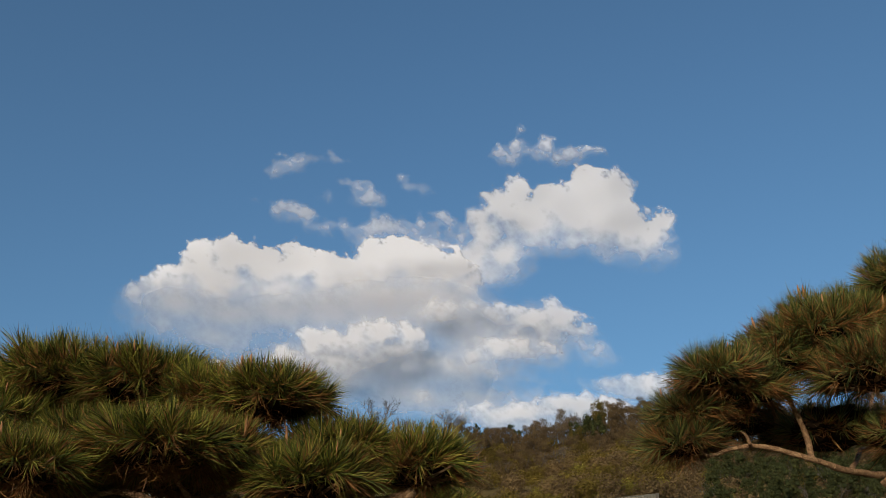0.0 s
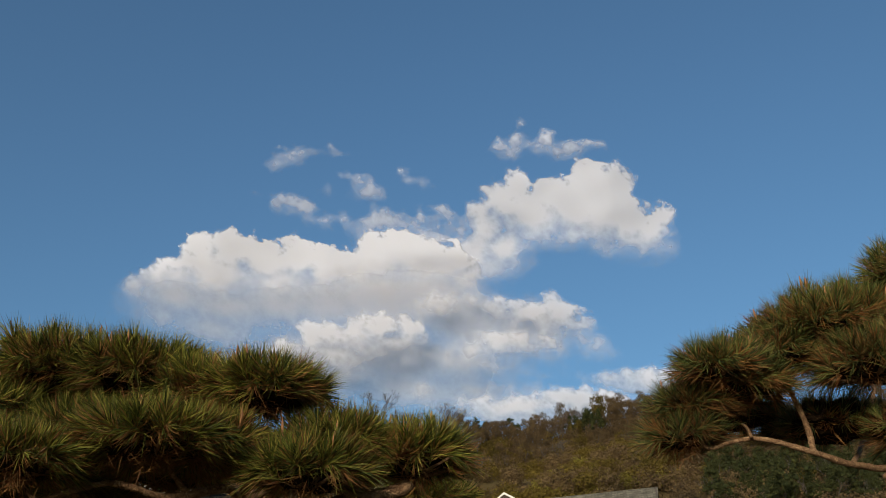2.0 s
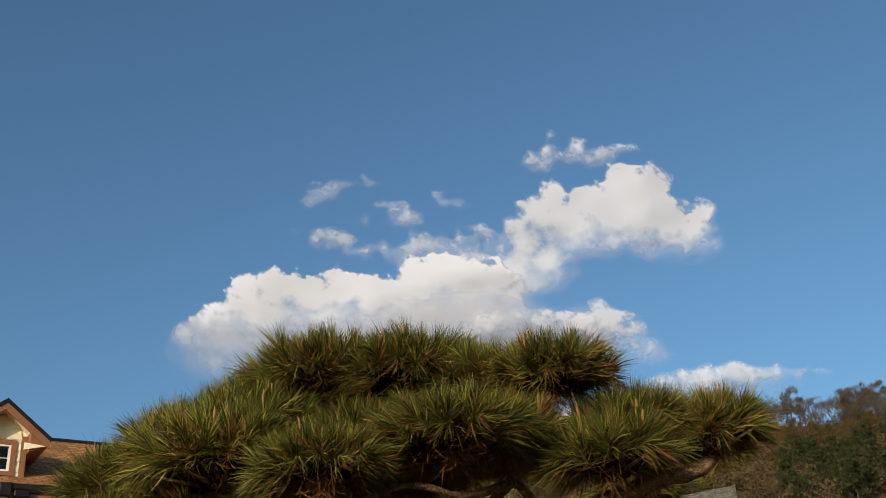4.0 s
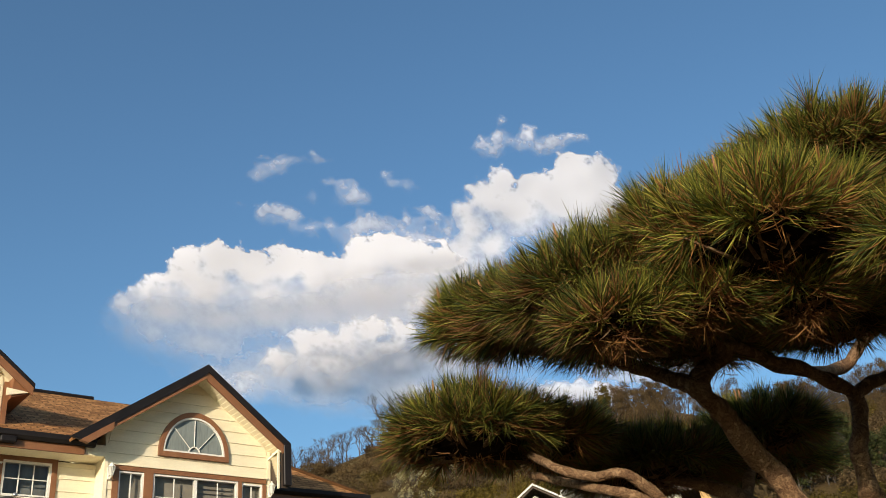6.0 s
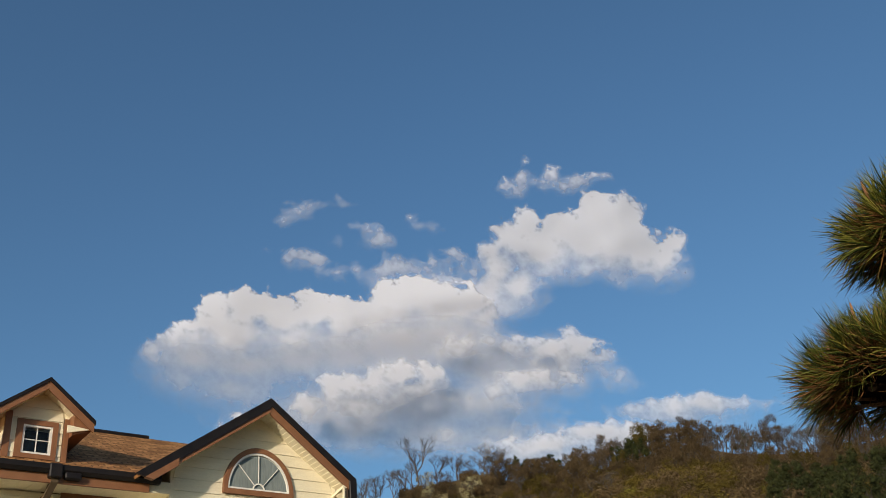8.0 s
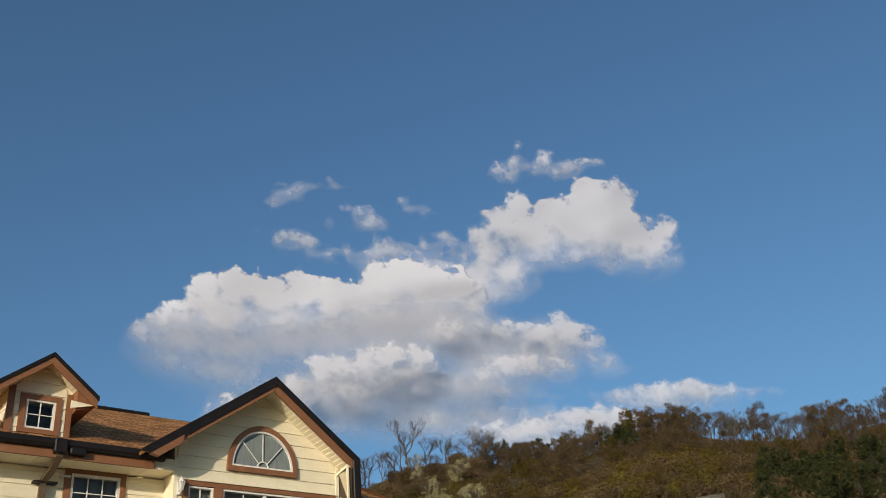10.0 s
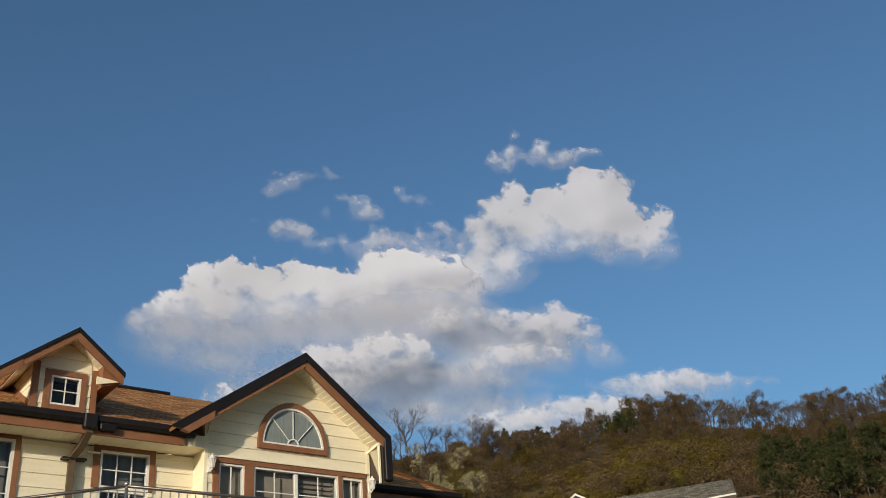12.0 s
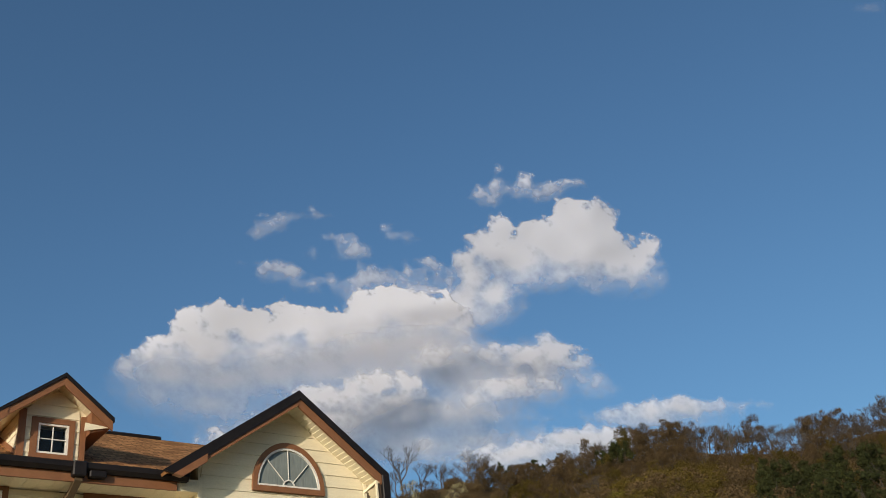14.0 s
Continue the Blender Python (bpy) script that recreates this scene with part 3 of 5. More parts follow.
part("gutter", prism([(EAVE_Y - 0.12, EAVE_Z + 0.02), (EAVE_Y + 0.02, EAVE_Z + 0.02), (EAVE_Y + 0.02, EAVE_Z - 0.13), (EAVE_Y - 0.07, EAVE_Z - 0.13), (EAVE_Y - 0.12, EAVE_Z - 0.07)], "x", MAIN_X0, -1.28), GUTTER, mr, "dark brown eaves gutter")
part("fascia", boxed((MAIN_X0, -1.46, EAVE_Y - 0.02, EAVE_Y + 0.03, EAVE_Z - 0.28, EAVE_Z - 0.10)), BROWN, mr, "brown fascia board")
for k in range(26):
    part("soffit_strip", boxed((-6.8 + k * 0.21, -6.595 + k * 0.21, EAVE_Y + 0.03, WALL_Y + 0.02, EAVE_Z - 0.272, EAVE_Z - 0.262)), CREAM, mr)

part("eave_end", boxed((-1.42, BAY_X0 - 0.01, EAVE_Y + 0.04, WALL_Y + 0.3, EAVE_Z - 0.262, EAVE_Z - 0.05)), CREAM, mr, "cream end of the boxed eave")

left = part("left_wall", boxed((MAIN_X0, BAY_X0, WALL_Y + 0.35, WALL_Y + 0.5, HOUSE_Z, 6.85)), CREAM, house, "cream sided wall")
W2 = (-2.72, -1.85, 5.0, 6.75)
W1 = (-5.05, -4.11, 5.0, 6.76)
boards(left, -6.6, BAY_X0, 4.86, 6.80, WALL_Y, [W1, W2])
part("lower_wall", boxed((MAIN_X0, BAY_X0, WALL_Y, WALL_Y + 0.34, HOUSE_Z, 4.86), (MAIN_X0, -6.6, WALL_Y, WALL_Y + 0.34, 4.86, 6.85)), SIDING, left)
w2 = window(left, W2[0], W2[1], 6.10, W2[3], WALL_Y, 3, 2, (0.12, 0.10, 0.12), NET, depth=0.2)
window(left, W2[0], W2[1], W2[2], 6.10, WALL_Y + 0.03, 3, 2, (0, 0, 0), NET, depth=0.2)
window(left, W1[0], W1[1], W1[2], W1[3], WALL_Y, 3, 4, (0.12, 0.09, 0.12), NET, depth=0.2)
part("window_head", boxed((W2[0] - 0.22, W2[0] - 0.02, WALL_Y - 0.08, WALL_Y - 0.03, 6.66, 6.69)), WHITE, w2)
# downpipe with its elbow
part("downpipe", tube([(-3.14, EAVE_Y - 0.05, EAVE_Z - 0.10), (-3.13, EAVE_Y - 0.03, EAVE_Z - 0.24), (-3.15, EAVE_Y + 0.22, EAVE_Z - 0.42), (-3.21, WALL_Y - 0.10, EAVE_Z - 0.56), (-3.21, WALL_Y - 0.09, EAVE_Z - 0.72), (-3.21, WALL_Y - 0.09, HOUSE_Z)], [0.085, 0.08, 0.075, 0.075, 0.075, 0.075], 4), PIPE, house, "brown square downpipe")
part("hopper", boxed((-3.25, -3.03, EAVE_Y - 0.15, EAVE_Y + 0.02, EAVE_Z - 0.22, EAVE_Z + 0.03), bevel=0.02), GUTTER, house, "dark gutter outlet")
part("pipe_bracket", boxed((-3.38, -2.98, WALL_Y - 0.16, WALL_Y - 0.02, EAVE_Z - 0.60, EAVE_Z - 0.57)), GUTTER, house)
part("gutter_joint", boxed((-2.98, -2.70, EAVE_Y - 0.135, EAVE_Y + 0.02, EAVE_Z - 0.22, EAVE_Z - 0.10), bevel=0.02), GUTTER, house)

# dormer
DX0, DX1, DY, DAX, DAZ, DRAKE = -3.60, -2.43, 22.86, -2.96, 9.37, 22.50
dorm = part("dormer", prism([(DX0 + 0.06, 7.6), (DX1 - 0.06, 7.6), (DX1 - 0.06, DAZ - 0.5), (DAX + 0.05, DAZ - 0.2), (DX0 + 0.06, DAZ - 0.62)], "y", DY + 0.34, 24.9), CREAM, house, "small gabled dormer with cream siding")
DW = (-3.27, -2.72, 7.95, 8.52)


part("front_backing", boxed((DX0 + 0.06, DW[0], DY + 0.008, DY + 0.33, 7.6, 8.6)), CREAM, dorm)
part("front_backing", boxed((DW[1], DX1 - 0.06, DY + 0.008, DY + 0.33, 7.6, 8.6)), CREAM, dorm)
part("front_backing", prism([(DX0 + 0.06, DW[3] + 0.04), (DX1 + 0.01, DW[3] + 0.04), (DX1 + 0.01, DAZ - 0.60), (DAX, DAZ - 0.18), (DX0 + 0.02, DAZ - 0.66)], "y", DY + 0.008, DY + 0.33), CREAM, dorm)


def dorm_span(z):
    return (DAX - (DAZ - 0.165 - z) / 0.765, DAX + (DAZ - 0.165 - z) / 0.81)


boards(dorm, DX0 + 0.1, DX1 - 0.1, 7.72, 9.15, DY, [DW], dorm_span)
window(dorm, *DW, DY, 2, 2, (0.12, 0.10, 0.10), None, 0.04)
part("casing", boxed((DW[0] - 0.12, DW[1] + 0.10, DY - 0.045, DY + 0.03, DW[2] - 0.09, DW[2])), BROWN, dorm, "brown casing under the window")
part("corner_board", boxed((DX0 - 0.01, DX0 + 0.11, DY - 0.04, DY + 0.02, 7.6, 8.75)), BROWN, dorm, "brown corner board")
part("corner_board", boxed((DX1 - 0.08, DX1 + 0.015, DY - 0.04, DY + 0.12, 7.6, 8.72)), BROWN, dorm, "brown corner board")
part("dormer_side", boxed((DX0 + 0.02, DX0 + 0.06, DY + 0.02, 24.5, 7.6, 8.8)), SIDING, dorm, "cream side cheek")
DLX, DRX, DEX, DSL, DSR = -4.60, -2.04, -3.90, 0.765, 0.81
dlz, dez, drz = DAZ - (DAX - DLX) * DSL, DAZ - (DAX - DEX) * DSL, DAZ - (DRX - DAX) * DSR
dr = part("dormer_roof", slab([(DEX, DRAKE, dez), (DAX, DRAKE, DAZ), (DAX, 25.5, DAZ), (DEX, 25.5, dez)], 0.05), SHINGLE, dorm, "brown shingled dormer roof")
roof_uv(dr, (0, 1, 0), (1, 0, DSL))
d2 = part("roof_slope", slab([(DAX, DRAKE, DAZ), (DRX, DRAKE, drz), (DRX, 25.5, drz), (DAX, 25.5, DAZ)], 0.05), SHINGLE, dr)
roof_uv(d2, (0, 1, 0), (-1, 0, DSR))
part("drip_edge", raking(DAX, DAZ + 0.01, DLX - 0.02, dlz - 0.01, -0.015, 0.06, DRAKE - 0.04, DRAKE + 0.02), GUTTER, dr, "dark rake edge")
part("drip_edge", raking(DAX, DAZ + 0.01, DRX + 0.02, drz - 0.01, -0.015, 0.075, DRAKE - 0.04, DRAKE + 0.02), GUTTER, dr, "dark rake edge")
part("rake_board", raking(DAX, DAZ, DEX, dez, 0.05, 0.20, DRAKE - 0.015, DRAKE + 0.03), BROWN, dr, "brown rake board")
part("rake_foot", raking(DEX, dez, DLX, dlz, 0.05, 0.225, DRAKE - 0.03, DRAKE + 0.03), BROWN, dr, "broad brown board at the rake's foot")
part("rake_board", raking(DAX, DAZ, DRX, drz, 0.06, 0.24, DRAKE - 0.015, DRAKE + 0.03), BROWN, dr, "brown rake board")
for xa, za, xb, zb, n, back in ((DAX, DAZ, DRX, drz, 12, DY + 0.02), (DAX, DAZ, DEX, dez, 11, 24.6), (DEX, dez, DLX, dlz, 6, DRAKE + 0.20)):
    for k in range(n):
        f0, f1 = k / n, (k + 1) / n - 0.002
        p0, p1 = (xa + (xb - xa) * f0, za + (zb - za) * f0), (xa + (xb - xa) * f1, za + (zb - za) * f1)
        part("soffit_strip", prism([(p0[0], p0[1] - 0.17), (p1[0], p1[1] - 0.158), (p1[0], p1[1] - 0.15), (p0[0], p0[1] - 0.15)], "y", DRAKE + 0.03, back), CREAM, dr)
# Brown here imitates the shaded underside of the eave.
part("eave_box", prism([(DX1 + 0.02, 8.33), (DRX - 0.03, 8.44), (DRX - 0.03, drz - 0.06), (DX1 + 0.02, drz + 0.20)], "y", DRAKE + 0.075, 24.2), BROWN, dr, "boxed eave, shade of its underside put into brown")
part("eave_panel", prism([(DX1 - 0.10, 8.345), (DRX - 0.05, 8.455), (DX1 - 0.10, 8.50)], "y", DRAKE + 0.035, DRAKE + 0.07), CREAM, dr, "cream end panel of the eave")
part("flashing_board", prism([(DY + 0.0, 7.86), (24.5, 7.86 + SLOPE * (24.5 - DY)), (24.5, 7.97 + SLOPE * (24.5 - DY)), (DY + 0.0, 7.97)], "x", DX0 - 0.012, DX0 + 0.03), BROWN, dorm, "brown board along the roof")
for k in range(5):
    part("groove_board", boxed((DX0 + 0.004, DX0 + 0.05, DY + 0.03, 24.4, 7.72 + k * 0.2, 7.905 + k * 0.2)), SIDING, dorm)

# right wing with a hipped corner
wing = part("wing_wall", boxed((BAY_X1, 5.35, WING_Y, WING_Y + 0.3, HOUSE_Z, 5.0), (BAY_X1, 3.85, WING_Y + 0.02, WING_Y + 0.3, 5.0, 7.0), (5.05, 5.35, WING_Y + 0.02, WING_Y + 0.3, 5.0, 7.0), (5.2, 5.35, WING_Y + 0.3, 29.0, HOUSE_Z, 7.0)), CREAM, house, "cream wall of the low wing")
boards(wing, BAY_X1, 5.36, 5.0, 7.0, WING_Y, [(3.85, 5.05, 5.0, 6.72)])
window(wing, 3.85, 5.05, 5.0, 6.72, WING_Y, 4, 3, (0.08, 0.08, 0.10), None, 0.05)
HZ, HY, HX = 7.05, 22.70, 6.05
wr = part("wing_roof", slab([(2.3, HY, HZ), (HX, HY, HZ), (HX - 1.6, HY + 1.6, HZ + 0.68 * 1.6), (2.3, HY + 1.6, HZ + 0.68 * 1.6)], 0.05), SHINGLE, house, "brown shingled wing roof")
roof_uv(wr, (1, 0, 0), (0, 1, 0.68))
part("hip_slope", slab([(HX, HY, HZ), (HX, 29.5, HZ), (HX - 1.6, 29.5, HZ + 0.68 * 1.6), (HX - 1.6, HY + 1.6, HZ + 0.68 * 1.6)], 0.05), SHINGLE, wr)
part("hip_ridge", tube([(HX, HY, HZ + 0.02), (HX - 1.6, HY + 1.6, HZ + 0.68 * 1.6 + 0.02)], [0.05, 0.05], 6), SHINGLE, wr)
part("gutter", prism([(HY - 0.12, HZ + 0.02), (HY + 0.02, HZ + 0.02), (HY + 0.02, HZ - 0.13), (HY - 0.07, HZ - 0.13), (HY - 0.12, HZ - 0.07)], "x", BAY_X1, HX + 0.05), GUTTER, wr, "dark brown eaves gutter")
part("fascia", boxed((BAY_X1, HX, HY - 0.02, HY + 0.03, HZ - 0.27, HZ - 0.10)), BROWN, wr, "brown fascia board")
part("soffit", boxed((BAY_X1, HX, HY + 0.03, WING_Y, HZ - 0.26, HZ - 0.24)), CREAM, wr)
part("side_gutter", boxed((HX, HX + 0.1, HY - 0.05, 29.5, HZ - 0.12, HZ + 0.01)), GUTTER, wr)
part("house_back_wall", boxed((MAIN_X0, 5.35, 29.0, 29.3, HOUSE_Z, 7.0), (MAIN_X0, MAIN_X0 + 0.2, WALL_Y + 0.5, 29.0, HOUSE_Z, 7.0)), SIDING, house)


# balcony with its railing
balcony = tagged(empty("balcony", (0, 0, 0)), "concrete balcony with a looped steel railing", "balcony")
RZ, RY = 5.50, 19.10
part("balcony_floor", prism([(-3.12, RY - 0.1), (2.75, RY - 0.1), (2.75, BAY_Y - 0.03), (-1.1, BAY_Y - 0.03), (-1.1, WALL_Y - 0.1), (-5.3, WALL_Y - 0.1)], "z", 4.22, 4.42), CREAM, balcony, "cream balcony slab")


def railing(p, q, posts):
    p, q = Vector(p), Vector(q)
    d = (q - p)
    n = max(1, round(d.length / 0.135))
    smooth(part("top_rail", tube([p, q], [0.026, 0.026], 10), DARKSTEEL, balcony, "brown steel handrail"))
    part("lower_rail", tube([p - Vector((0, 0, 0.95)), q - Vector((0, 0, 0.95))], [0.015, 0.015], 6), STEEL, balcony)
    for k in range(n + 1):
        c = p + d * (k / n)
        part("baluster", tube([c - Vector((0, 0, 0.98)), c - Vector((0, 0, 0.01))], [0.0095, 0.0095], 6), STEEL, balcony)
    u = d.normalized()
    for k in range(0, n - 1, 2):
        c = p + d * ((k + 0.5) / n)
        w = d.length / n * 0.62
        pts = [c + u * (math.cos(a) * w) + Vector((0, 0, -0.30 + math.sin(a) * w)) for a in np.linspace(0, math.pi, 9)]
        pts = [pts[0] - Vector((0, 0, 0.5))] + pts + [pts[-1] - Vector((0, 0, 0.5))]
        part("loop", tube(pts, [0.0085] * len(pts), 5), STEEL, balcony, "bent steel loop")
    for f in posts:
        c = p + d * f
        smooth(part("rail_post", tube([c - Vector((0, 0, 1.08)), c + Vector((0, 0, 0.02))], [0.024, 0.024], 8), STEEL, balcony, "steel post"))
        bm = bmesh.new()
        bmesh.ops.create_uvsphere(bm, u_segments=10, v_segments=8, radius=0.042, matrix=Matrix.Translation(c + Vector((0, 0, 0.03))))
        smooth(part("post_knob", bm, STEEL, balcony, "steel ball knob"))


railing((-3.09, RY, RZ), (2.70, RY, RZ), (0.0, 0.53, 1.0))
railing((-3.09, RY, RZ), (-5.2, RY + 2.1, RZ), (1.0,))


# wall lanterns
def lantern(at):
    e = tagged(empty("wall_lantern", at), "white metal carriage lantern fixed to the bay wall", "lamp", "lanterns beside the bay windows")
    part("back_plate", boxed((-0.04, 0.04, -0.02, 0.0, -0.11, 0.11), bevel=0.008), WHITE, e)
    part("arm", tube([(0, -0.01, -0.06), (0, -0.08, -0.11), (0, -0.13, -0.06)], [0.012, 0.012, 0.012], 6), WHITE, e)
    bm = bmesh.new()
    bmesh.ops.create_cone(bm, cap_ends=True, segments=6, radius1=0.045, radius2=0.085, depth=0.17, matrix=Matrix.Translation((0, -0.13, 0.035)))
    part("lamp_glass", bm, FASCIA, e, "frosted lamp glass")
    bm = bmesh.new()
    bmesh.ops.create_cone(bm, cap_ends=True, segments=6, radius1=0.10, radius2=0.015, depth=0.09, matrix=Matrix.Translation((0, -0.13, 0.165)))
    part("cap", bm, WHITE, e)
    bm = bmesh.new()
    bmesh.ops.create_uvsphere(bm, u_segments=8, v_segments=6, radius=0.02, matrix=Matrix.Translation((0, -0.13, 0.22)))
    part("finial", bm, WHITE, e)
    e.scale = (0.85, 0.85, 0.9)
    part("foot", tube([(0, -0.13, -0.05), (0, -0.13, -0.09)], [0.03, 0.008], 6), WHITE, e)
    for k in range(6):
        a = k * math.tau / 6
        part("cage_bar", tube([(0.046 * math.cos(a), -0.13 + 0.046 * math.sin(a), -0.05), (0.087 * math.cos(a), -0.13 + 0.087 * math.sin(a), 0.12)], [0.006, 0.006], 4), WHITE, e)
    return e


lantern((-0.94, BAY_Y - 0.028, 6.52))
lantern((2.43, BAY_Y - 0.032, 6.45))


def wall_box(at, along):
    e = tagged(part("wall_speaker", boxed((-0.05, 0.05, -0.09, 0.0, -0.11, 0.11), bevel=0.012), BLACK), "small black box speaker on the cream wall", "speaker", "black boxes on the wall")
    part("bracket", boxed((-0.02, 0.02, 0.0, 0.05, -0.03, 0.03)), BLACK, e)
    e.matrix_world = Matrix.Translation(at) @ pose(0, 0, 0, 0, 0, along)
    return e


wall_box((BAY_X0 - 0.03, BAY_Y + 0.12, 5.72), -90)
wall_box((BAY_X0 - 0.25, WALL_Y - 0.05, 5.74), 0)
bell = tagged(empty("eave_light", (HX - 0.02, HY - 0.02, HZ - 0.29)), "small brown spotlight under the wing's eave", "lamp")
part("stem", tube([(0, 0, 0.03), (0, 0, -0.03)], [0.015, 0.015], 6), BROWN, bell)
bm = bmesh.new()
bmesh.ops.create_cone(bm, cap_ends=True, segments=10, radius1=0.055, radius2=0.025, depth=0.09, matrix=Matrix.Translation((0, 0, -0.09)))
part("shade", bm, BROWN, bell)

# ---------------------------------------------------------------- grey house up the slope
GA, GU, GN = Vector((41.44, 52.98, 0)), Vector((0.6473, -0.7622, 0)), Vector((-0.7622, -0.6473, 0))
grey = tagged(empty("grey_house"), "grey stucco house with larch cladding and a grey shingle roof", "house")
grey.matrix_world = Matrix(((GU.x, -GN.x, 0, GA.x), (GU.y, -GN.y, 0, GA.y), (0, 0, 1, 0), (0, 0, 0, 1)))
GZ0 = 9.5
# local frame: x along the long wall, y away from the viewer, z up
part("gable_wall", prism([(-1.9, GZ0), (1.75, GZ0), (1.75, 15.95), (0.0, 16.95), (-1.9, 15.45)], "y", 0.35, 5.0), STUCCO, grey, "grey stucco gable wall")
part("long_wall", boxed((3.75, 10.15, 0.9, 7.0, GZ0, 15.95)), STUCCO, grey, "grey stucco long wall")
for k in range(9):
    part("cladding_board", boxed((1.76 + k * 0.222, 1.97 + k * 0.222, 0.55 + k * 0.03, 1.2, GZ0, 15.95), bevel=0.01), TIMBER, grey)
groof = part("gable_roof", slab([(-2.75, -0.15, 15.70), (0.0, -0.15, 17.68), (0.0, 5.5, 17.68), (-2.75, 5.5, 15.70)], 0.06), GREYSHINGLE, grey, "grey shingled gable roof")
roof_uv(groof, (0, 1, 0), (1, 0, 0.72))
gs = part("roof_slope", slab([(0.0, -0.15, 17.68), (2.95, -0.15, 15.98), (2.95, 5.5, 15.98), (0.0, 5.5, 17.68)], 0.06), GREYSHINGLE, groof)
roof_uv(gs, (0, 1, 0), (-1, 0, 0.58))
part("barge_board", prism([(-2.8, 15.66), (0, 17.72), (0, 17.57), (-2.8, 15.51)], "y", -0.25, -0.12), FASCIA, groof, "white barge board")
part("barge_board", prism([(0, 17.72), (3.0, 15.98), (3.0, 15.83), (0, 17.57)], "y", -0.25, -0.12), FASCIA, groof, "white barge board")
part("soffit", prism([(-2.7, 15.53), (0, 17.53), (2.9, 15.85), (2.9, 15.72), (0, 17.40), (-2.7, 15.40)], "y", -0.12, 0.36), SOFFITDARK, groof, "dark soffit")
gm = part("long_roof", slab([(2.0, 0.25, 16.10), (10.75, 0.25, 16.42), (10.95, 3.2, 18.10), (1.8, 3.2, 17.80)], 0.06), GREYSHINGLE, grey, "grey shingled long roof")
roof_uv(gm, (1, 0, 0), (0, 1, 0.56))
part("end_wall", prism([(0.9, 15.9), (6.9, 15.9), (3.2, 17.85)], "x", 10.0, 10.15), STUCCO, gm)
part("roof_back", slab([(1.8, 3.2, 17.8), (10.95, 3.2, 18.10), (11.0, 7.4, 16.0), (1.8, 7.4, 16.0)], 0.06), GREYSHINGLE, gm)
part("eave_board", prism([(2.85, 15.98), (10.75, 16.44), (10.75, 16.32), (2.85, 15.86)], "y", 0.14, 0.26), FASCIA, gm, "white eave board")
# Dark strip that draws the long eave's shadow as a board.
part("eave_shadow_board", prism([(2.9, 15.86), (10.7, 16.32), (10.7, 16.12), (2.9, 15.70)], "y", 0.2, 0.9), SOFFITDARK, gm)
part("gable_end", prism([(0.25, 16.40), (3.2, 18.12), (3.2, 17.90), (0.25, 16.20)], "x", 10.72, 10.80), SOFFITDARK, gm, "dark end barge board")
part("gable_end", prism([(3.2, 18.12), (7.2, 16.05), (7.2, 15.85), (3.2, 17.90)], "x", 10.82, 10.93), SOFFITDARK, gm)
part("vent_pipe", tube([(1.85, 1.2, 16.6), (1.85, 1.2, 17.25), (1.98, 1.2, 17.32), (2.06, 1.2, 17.22)], [0.07, 0.07, 0.07, 0.07], 8), FASCIA, grey, "white vent pipe")


def small_window(x0, x1, z0, z1, y, lean=0.0):
    w = part("window", boxed((x0, x1, y - 0.02, y + 0.02, z0, z1)), TEAL, grey, "teal tinted window")
    part("window_frame", boxed((x0 - 0.09, x0, y - 0.06, y + 0.02, z0 - 0.09, z1 + 0.09), (x1, x1 + 0.09, y - 0.06, y + 0.02, z0 - 0.09, z1 + 0.09),
                               (x0, x1, y - 0.058, y + 0.02, z1, z1 + 0.09), (x0, x1, y - 0.058, y + 0.02, z0 - 0.09, z0)), BLACK, w, "dark window frame")
    ob = new("pane", mesh_of("pane", [(x0, y - 0.03, z0), (x1, y - 0.03, z0), (x1, y - 0.03, z1), (x0, y - 0.03, z1)], [(0, 1, 2, 3)], GLASS))
    ob.parent = w
    return w


small_window(-0.80, 0.62, 14.0, 15.05, 0.33)
part("window_bar", boxed((0.10, 0.16, 0.26, 0.32, 14.0, 15.05)), WHITE, grey)
small_window(4.50, 5.12, 14.02, 15.52, 0.88)
part("window_bar", boxed((4.5, 5.12, 0.82, 0.86, 15.15, 15.2)), BLACK, grey)
part("downpipe", tube([(7.05, 0.2, 16.15), (7.05, 0.3, 15.9), (7.05, 0.84, 15.6), (7.0, 0.84, GZ0)], [0.07] * 4, 6), SOFFITDARK, grey, "dark downpipe")
part("loggia_wall", boxed((10.15, 12.1, 4.0, 4.2, GZ0, 16.0), (10.15, 12.2, 0.5, 4.2, 13.2, 13.45)), SOFFITDARK, grey, "dark loggia recess")
part("loggia_roof", boxed((10.1, 12.2, 0.3, 4.2, 16.0, 16.14)), SOFFITDARK, grey)
for k in range(6):
    part("cladding_board", boxed((11.9 + 0.05 * k, 12.0 + 0.05 * k, 0.5 + k * 0.6, 1.09 + k * 0.6, GZ0, 16.0)), TIMBER, grey)
part("loggia_front", prism([(11.35, 16.0), (11.6, 16.0), (12.6, 14.6), (12.6, 13.3), (11.75, 13.3)], "y", 0.3, 0.42), TIMBER, grey, "larch clad loggia screen")
for k in range(7):
    part("baluster", tube([(10.2 + k * 0.2, 0.5, 13.4), (10.2 + k * 0.2, 0.5, 14.4)], [0.025, 0.025], 5), FASCIA, grey)
part("handrail", tube([(10.15, 0.5, 14.42), (11.6, 0.5, 14.42)], [0.04, 0.04], 6), FASCIA, grey)
part("deck_edge", boxed((7.6, 12.3, -0.4, 0.85, 13.15, 13.45)), DECK, grey, "red-brown deck edge")
